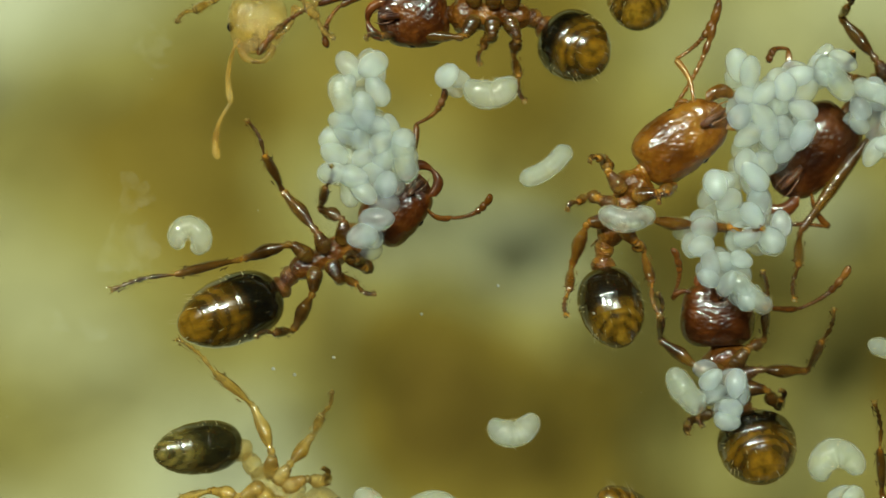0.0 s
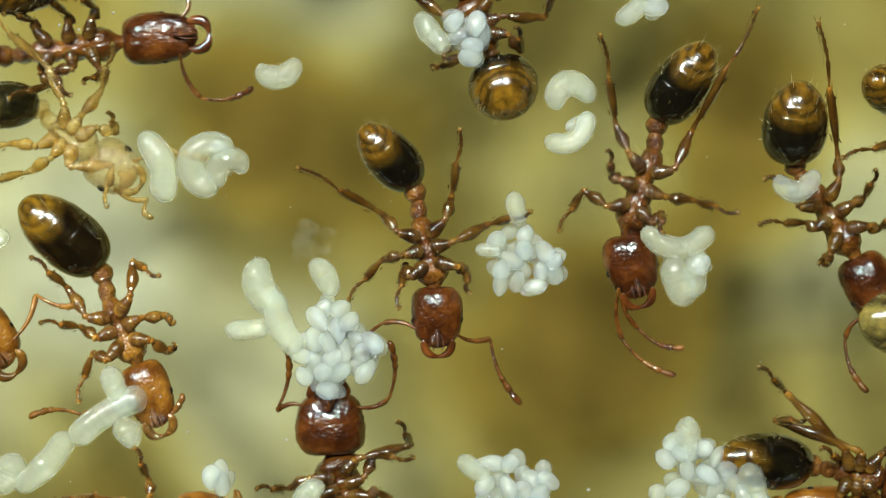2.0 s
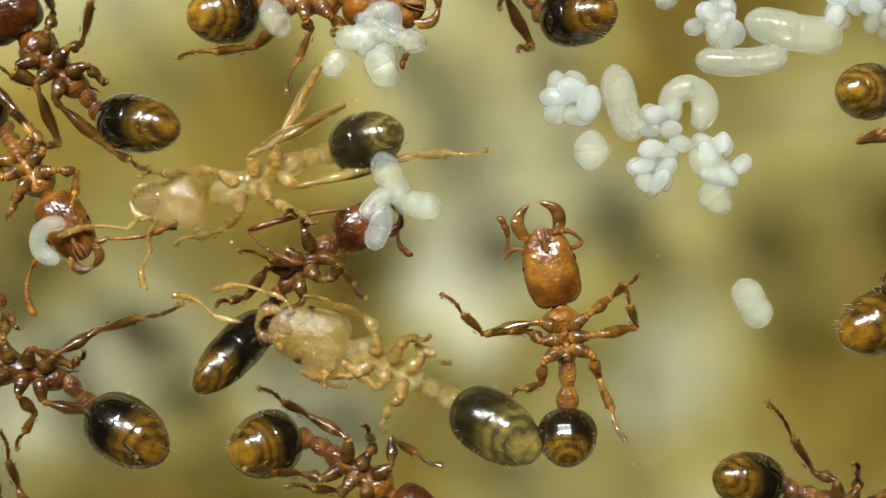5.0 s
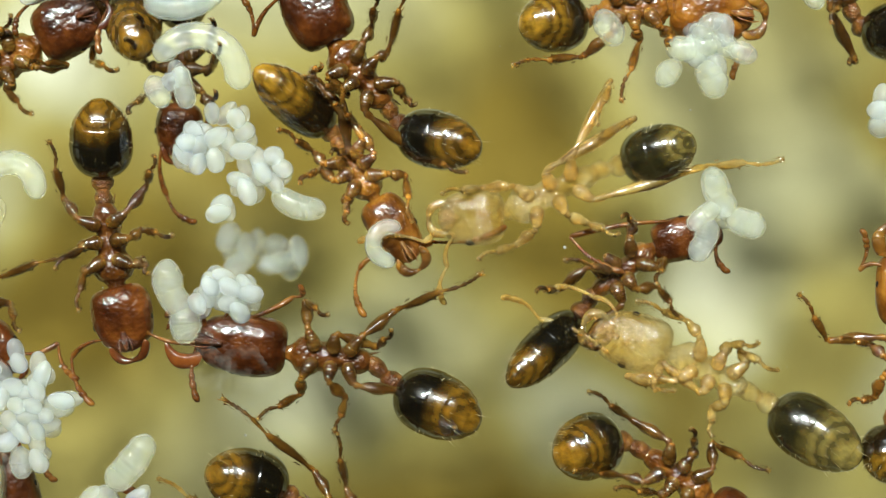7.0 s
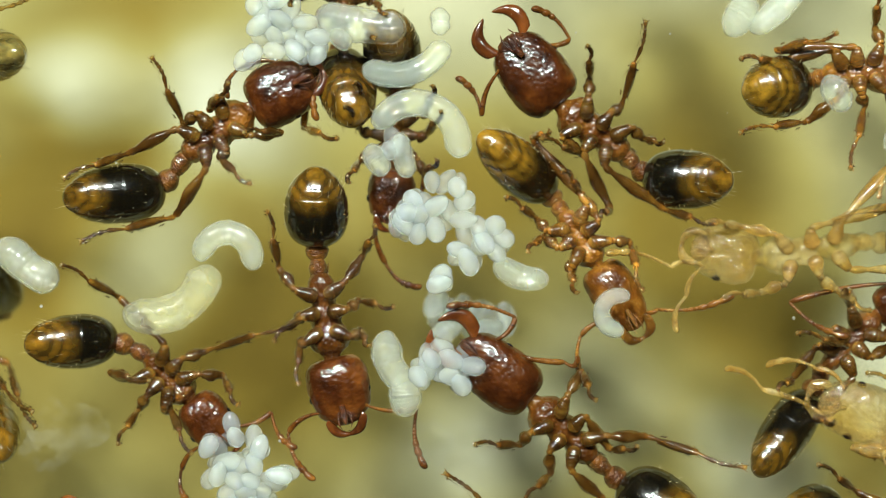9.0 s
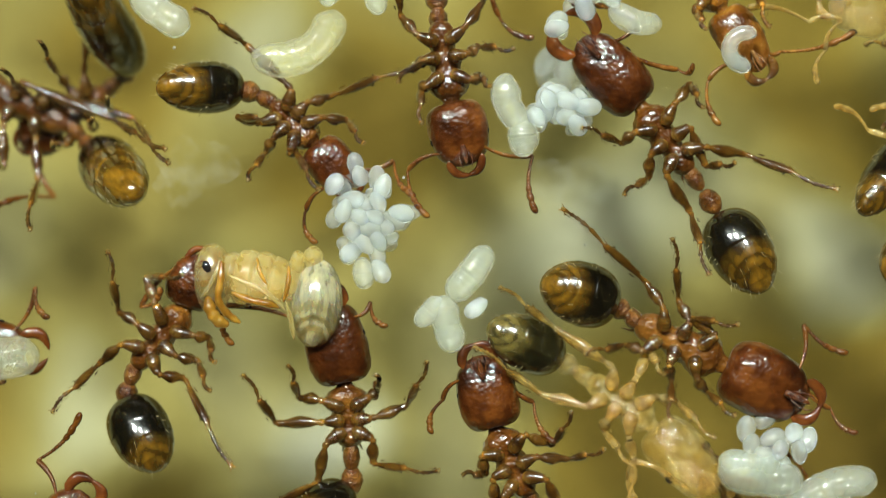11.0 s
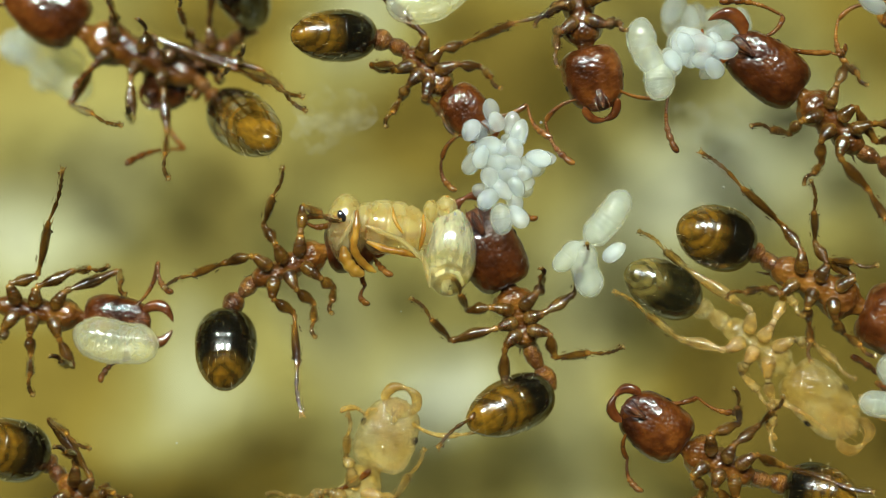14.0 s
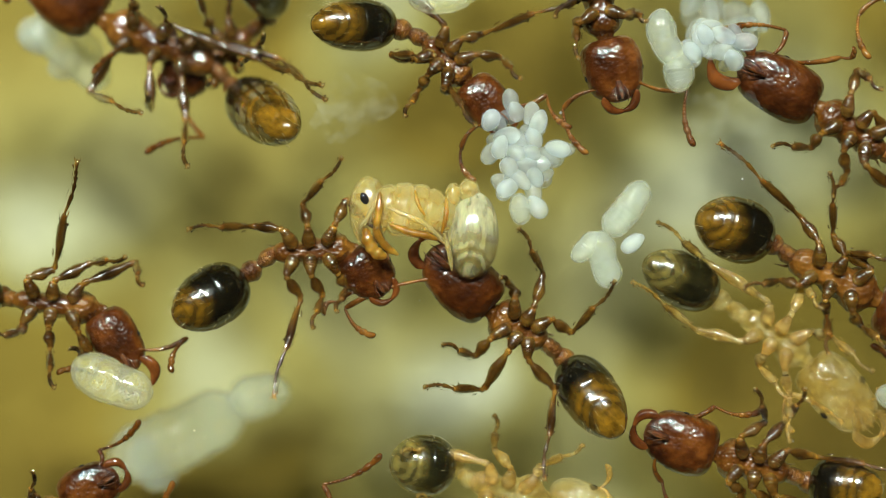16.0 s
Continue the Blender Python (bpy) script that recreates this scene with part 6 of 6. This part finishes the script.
def make_pupa(x, y):
    """A cream pupa on its side: bent head, folded limbs, banded tail. Its space is in millimetres, y towards the belly."""
    thing = tagged(new("ant_pupa"), "cream translucent ant pupa with a black eye and folded amber limbs", "pupa")
    thing.empty_display_size = S
    thing.matrix_basis = pose(x * S, y * S, 0)
    ball = mesh_of("ball", *rugged(ball_shape(26, 20, 0.08), 0.05, 4.0, 0.03, 2.0), PUPA)
    tail = mesh_of("tail", *rugged(ball_shape(28, 24, -0.04), 0.03, 3.0, 0.01, 6.0), PUPA_TAIL)
    head = fit_part("head", ball, thing, span((-0.7, -0.6, 0.42), (-0.68, 0.4, 0.42), 0.27, 0.38))
    fit_part("eye", shape("eye", "dark"), thing, span((-0.77, -0.36, 0.08), (-0.7, -0.2, 0.07), 0.058, 0.045), head, "small black eye")
    fit_part("thorax", mesh_of("thorax", *pupa_trunk(), PUPA), thing, span((-0.62, -0.22, 0.44), (0.52, -0.02, 0.42), 0.41, 0.41))
    for p, q, r in (((0.34, -0.36, 0.4), (0.58, -0.33, 0.4), 0.17), ((0.52, -0.4, 0.4), (0.82, -0.38, 0.4), 0.19)):
        fit_part("petiole", ball, thing, span(p, q, r, r))
    fit_part("gaster", tail, thing, span((0.77, -0.4, 0.42), (0.67, 0.81, 0.4), 0.36, 0.38), None, "cream gaster with faint brown bands")

    def limb(name, points, thick, mat, label):
        return fit_part(name, mesh_of(name, *scaled(tube(points, thick)), mat), thing, Matrix(), None, label)

    limb("antenna", [(-0.56, -0.37, 0.1), (-0.6, -0.2, 0.05), (-0.72, 0.02, 0.05), (-0.8, 0.12, 0.1)], 0.03, PUPA, "thin clear folded feeler")
    limb("antenna", [(-0.53, -0.36, 0.07), (-0.54, -0.1, 0.03), (-0.57, 0.16, 0.04), (-0.44, 0.36, 0.1), (-0.28, 0.47, 0.14)], 0.052, PUPA_LEG, "folded amber feeler")
    limb("mandible", [(-0.72, 0.12, 0.12), (-0.68, 0.3, 0.1), (-0.58, 0.44, 0.12), (-0.44, 0.5, 0.16)], 0.085, PUPA_LEG, "folded amber jaw")
    limb("leg", [(-0.42, -0.16, 0.06), (-0.18, -0.06, 0.03), (0.02, 0.02, 0.03), (0.2, 0.16, 0.06), (0.36, 0.34, 0.12)], 0.036, PUPA, "clear folded leg")
    limb("leg", [(-0.4, 0.06, 0.1), (-0.15, 0.16, 0.07), (0.06, 0.2, 0.08), (0.26, 0.26, 0.14)], 0.05, PUPA_LEG, "folded amber leg")
    limb("leg", [(-0.06, -0.4, 0.12), (-0.02, -0.22, 0.05), (0.08, -0.05, 0.04)], 0.026, PUPA_LEG, "folded amber leg")
    limb("leg", [(0.36, -0.3, 0.14), (0.36, -0.05, 0.06), (0.3, 0.18, 0.08)], 0.034, PUPA_LEG, "folded amber leg")
    limb("leg", [(0.32, 0.16, 0.1), (0.4, 0.42, 0.1), (0.44, 0.68, 0.14)], 0.038, PUPA, "clear hanging leg tip")
    return thing


pupa = make_pupa(-0.77, -0.31)


def motions():
    for ob in bpy.data.objects:
        START[ob.name] = ob.matrix_basis.copy()
    travel(see_through_ant, [(0, 9.8, -5.04, 172.97), (3, 9.8, -5.04, 172.97), (3.6, 8.9, -5.03, 178.2), (4.2, 8.63, -4.84, 175.43), (4.7, 8.2, -4.37, 155.4), (6.8, 7.79, -4.23, 153.05), (7.2, 7.53, -4.21, 152.1), (8.2, 7.71, -4.35, 169.28), (10.3, 8.5, -4.32, 165.94), (16, 8.5, -4.32, 165.94)])
    travel(brood_bearer, [(0, 8.18, -3.35, -44.89), (3.6, 8.18, -3.35, -44.89), (4.2, 8.25, -3.04, -51.28), (4.7, 8.61, -3.15, -48.73), (6.8, 8.68, -3.27, -41.19), (7.2, 8.43, -3.12, -44.09), (7.6, 8.61, -3.18, -47.3), (8.2, 8.61, -3.16, -50.05), (16, 8.61, -3.16, -50.05)])
    travel(upright_ant, [(0, 12.21, -2.42, -96.23), (3.6, 12.21, -2.42, -96.23), (4.2, 12, -2.22, -96.28), (4.7, 12.03, -2.23, -97.12), (6.8, 12.33, -2.08, -87.65), (16, 12.33, -2.08, -87.65)])
    travel(jaw_ant, [(0, 5.19, -5.57, -156.76), (3, 5.19, -5.57, -156.76), (4.7, 5.35, -5.81, -141.06), (6.8, 5.18, -5.74, -132.01), (7.2, 4.9, -5.74, -137.57), (7.6, 4.9, -5.96, -143.26), (8.2, 5.07, -5.88, -145.59), (10.3, 5.28, -5.92, -144.49), (11, 5.1, -6.04, -143.46), (16, 5.11, -5.81, -143.44)])
    travel(amber_tender, [(0, 4.96, -4.51, 55.89), (8.2, 4.96, -4.51, 55.89), (10.3, 5.2, -4.6, 55.9), (11, 5.24, -4.62, 56), (16, 5.24, -4.62, 56)])
    travel(wanderer, [(0, 5.01, -1.8, -164.9), (4.7, 5.01, -1.8, -164.9), (6.8, 4.72, -1.99, -170.33), (7, 4.69, -1.99, -172.4), (7.3, 4.89, -1.85, -166.14), (7.6, 5, -1.85, -162.26), (8.2, 4.84, -1.94, -142.13), (10.3, 4.95, -1.96, -131.85), (10.8, 4.83, -2.42, -127.95), (11.4, 4.65, -2.34, -123.34), (12, 4.71, -2.3, -127.81), (12.5, 4.76, -2.27, -117.55), (13.2, 4.95, -1.86, -135), (14, 5.18, -1.86, -134.91), (14.5, 5.23, -1.72, -134.95), (15.2, 5.3, -1.71, -136.66), (16, 5.19, -1.66, -143.44)])
    travel(left_puller, [(0, -2.25, 0.22, -48.04), (10.3, -2.25, 0.22, -48.04), (10.8, -2.06, 0.31, -49.89), (11, -2.2, 0.38, -49.97), (11.4, -2.31, 0.22, -48.24), (12, -2.11, 0.31, -48.12), (12.5, -2.21, 0.3, -48.01), (13.2, -2.23, 0.32, -41.82), (13.6, -2.28, 0.15, -32.95), (14, -2.3, 0.08, -23.66), (14.5, -2.23, 0.09, -12.94), (15.2, -2.29, 0.05, -5.1), (16, -2.23, 0.02, -3.84)])
    travel(right_puller, [(0, 0.47, 0.95, -92.89), (10.3, 0.47, 0.95, -92.89), (10.8, 0.42, 1.3, -93.12), (11, 0.42, 1.45, -95), (11.4, 0.4, 1.42, -95), (12, 0.48, 1.38, -91.75), (12.5, 0.57, 1.32, -92.86), (13.2, 0.66, 1.11, -94.71), (13.6, 0.77, 0.97, -98.9), (14, 0.9, 0.82, -107.43), (14.5, 0.9, 0.87, -116.51), (15.2, 0.72, 1.09, -131.2), (16, 0.67, 1.06, -149.85)])
    travel(visitor_ant, [(0, 2.36, 1.47, -116.59), (10.3, 2.36, 1.47, -116.59), (10.8, 2.58, 1.51, -116.82), (11, 2.68, 2.05, -116.9), (11.4, 3.05, 2.35, -118.84), (11.6, 3.42, 2.48, -152.53), (12, 3.44, 2.73, -154.55), (12.5, 3.44, 2.99, -177.71), (13.2, 3.57, 2.98, -174.29), (13.6, 3.61, 2.89, -164.67), (14, 3.64, 2.79, -155.68), (14.5, 3.63, 2.82, -150.4), (15.2, 3.61, 2.8, -157.77), (16, 3.87, 2.91, -165.2)])
    travel(crossing_ant, [(0, -4.19, 3.79, -37.2), (11, -4.19, 3.79, -37.2), (11.4, -3.06, 3.74, -26.79), (12, -2.29, 3.07, -21.91), (12.5, -3.05, 3.2, -5.19), (13, -2.5, 3.2, -5), (13.5, -2.88, 2.85, -10), (13.8, -3, 4.1, -19), (14, -2.93, 4.76, -19.89), (16, -2.93, 4.76, -19.89)])
    travel(straw_ant, [(0, -1.43, 4.88, -63.48), (13, -1.43, 4.88, -63.48), (13.6, -1.42, 4.03, -52.05), (14, -1.45, 3.28, -48.48), (14.5, -1.81, 2.4, -40.5), (14.8, -1.58, 2.54, -16.71), (15.2, -1.16, 2.85, 5.48), (15.5, -0.49, 3.12, 6.62), (16, 0.46, 3.27, 14.75)])
    travel(corner_prowler, [(0, -6.22, 4.03, 16.7), (13.2, -6.22, 4.03, 16.7), (14, -5.16, 3.23, 35.63), (14.5, -5.17, 3.17, 40.97), (15.2, -6.23, 2.43, 53.11), (15.6, -6.32, 3.81, -39.84), (16, -6.02, 3.81, -38.19)])
    travel(larva_feeder, [(0, -5.63, 0.31, -0.25), (10.8, -5.63, 0.31, -0.25), (11.4, -5.74, 0.58, 5.48), (12, -5.74, 0.7, 5.6), (12.5, -5.74, 0.63, 6.84), (13.2, -5.85, 0.7, 7.6), (14, -5.81, 0.68, 7.69), (14.5, -5.76, 0.64, 3.86), (15.2, -5.79, 0.68, 3.8), (16, -5.81, 0.77, 5.59)])
    travel(loaded_ant, [(0, 7.47, 3.04, -146.56), (10.8, 7.47, 3.04, -146.56), (11, 7.37, 3.45, -146.64), (11.4, 7.38, 3.07, -146.54), (11.7, 7.53, 2.84, -153.59), (12, 7.88, 2.49, -158.31), (16, 7.88, 2.49, -158.31)])
    travel(black_gaster_ant, [(0, 17.08, -4.23, -61.35), (3, 17.08, -4.23, -61.35), (3.6, 17.38, -3.69, -56.86), (4.2, 17.23, -3.49, -58.22), (4.7, 17.31, -3.23, -48.17), (6.8, 17.44, -3.3, -47.67), (16, 17.44, -3.3, -47.67)])
    travel(crossing_up_ant, [(0, 0.1, -18.99, -9.24), (1.5, 5.52, -14.56, -7.94), (2, 7.77, -13.13, -7.42), (2.4, 8.34, -12.86, -7.19), (2.8, 8.95, -13.19, -3.79), (3.2, 9.5, -13.82, -4.01), (16, 9.5, -13.82, -4.01)])
    carry(three_larvae, brood_bearer)
    carry(load_larvae, loaded_ant)
    carry(ring_larva, amber_tender)
    bend(left_puller, [(11.4, 1.01, -0.17, -0.96, 0.17, -1.32, 1.3), (12.5, 1.29, 0.04, -0.92, 0.17, -1.36, 1.14), (13.2, 1.07, 0, -0.93, 0.13, -1.26, 1.09), (14, 1.53, 0.23, -1.01, 0.21, -1.42, 1.2), (14.5, 1.53, 0.27, -0.96, 0.31, -1.58, 1.13), (15.2, 1.19, 0.45, -0.93, 0.16, -1.73, 0.7), (16, 1.01, 0.65, -0.95, 0.3, -1.8, 0.79)])
    bend(right_puller, [(11.4, 1.3, -0.13, -0.98, -0.04, -1.63, -1.11), (12.5, 1.61, -0.2, -1.02, 0.06, -1.93, -0.76), (13.2, 1.37, -0.19, -1.03, 0.04, -1.88, -0.79), (14, 1.16, -0.12, -1.04, 0.12, -1.12, -1.15), (14.5, 1.3, 0.1, -1.02, 0.03, -1.72, -0.79), (15.2, 1.16, 0.09, -0.92, -0.13, -1.94, -0.61), (16, 1.22, 0.19, -0.78, -0.08, -1.71, -0.51)])
    bend(wanderer, [(7, 1.72, -0.02, -0.91, -0.29, -1.95, -0.56), (7.6, 1.76, -0.09, -0.78, -0.11, -1.88, -0.21), (8.2, 1.5, -0.11, -1.06, 0.08, -1.8, 0.3), (10.3, 1.86, -0.22, -0.84, -0.04, -1.91, -0.03), (11, 1.56, -0.16, -1.21, 0.01, -2.42, -0.13), (12.5, 1.37, -0.16, -1.13, 0.2, -2.23, 0.14)])
    bend(straw_ant, [(14, 1.3, -0.3, -0.74, 0.01, -1.64, 0.03), (14.5, 1.54, -0.24, -0.79, 0.1, -1.62, 0.31), (15.2, 1.46, 0.1, -0.94, 0.12, -1.98, 0.59), (16, 1.49, 0.02, -0.75, -0.1, -1.87, 0.04)])
    bend(visitor_ant, [(11, 1.45, 0.2, -0.82, 0.04, -1.84, 0.23), (12.5, 1.55, 0.01, -1.01, -0.06, -1.95, -0.1), (14, 1.54, 0.22, -0.93, 0.1, -1.82, 0.29), (16, 1.63, 0.09, -0.81, -0.05, -1.73, 0.12)])
    bend(larva_feeder, [(12.5, 1.57, 0.16, -0.83, 0, -1.93, 0.07), (14.5, 1.47, -0.06, -0.75, -0.03, -1.85, 0.01), (15.2, 1.41, 0.42, -0.79, -0.03, -1.89, 0.01), (16, 1.21, 0.8, -0.77, -0.02, -1.87, 0.06)])
    walk(fed_larva, [(t, pose(x * S, y * S, fed_larva.location.z, 0, 0, a)) for t, x, y, a in [(0, -4.34, 0.6, 0), (11.4, -4.34, 0.6, 0), (12, -4.26, 0.85, 0), (12.5, -4.25, 0.67, 0), (13.2, -4.43, 0.87, 5), (14, -4.58, 1.04, 12), (14.5, -4.72, 1.35, 28), (15.2, -4.83, 1.61, 38), (16, -4.87, 1.76, 26)]])
    walk(deep_bundle, [(t, pose(x * S, y * S, 0, 0, 0, a)) for t, x, y, a in [(0, -5.65, 8.36, 0), (13, -5.65, 8.36, 0), (15.2, -5.21, 5.66, 0), (15.6, -4.65, 3.89, 0), (16, -4.07, 2.71, 0)]])
    walk(pupa, [(0, pose(-0.7 * S, -0.38 * S, 0)), (10.3, pose(-0.7 * S, -0.38 * S, 0)), (10.5, pose(-0.66 * S, -0.45 * S, 0)), (11, pose(-0.74 * S, -0.35 * S, 0)), (11.5, pose(-0.73 * S, -0.34 * S, 0)), (12, pose(-0.75 * S, -0.26 * S, 0)), (12.5, pose(-0.77 * S, -0.31 * S, 0)), (13, pose(-0.79 * S, -0.28 * S, 0)), (13.5, pose(-0.81 * S, -0.26 * S, 0)), (14, pose(-0.78 * S, -0.32 * S, 0)), (14.5, pose(-0.75 * S, -0.36 * S, 0)), (15, pose(-0.75 * S, -0.41 * S, 0)), (15.5, pose(-0.74 * S, -0.42 * S, 0)), (16, pose(-0.73 * S, -0.41 * S, 0))])
    for i, thing in enumerate(o for o in list(bpy.data.objects) if o.name.split(".")[0] == "ant"):
        feel_about(thing, i)


motions()
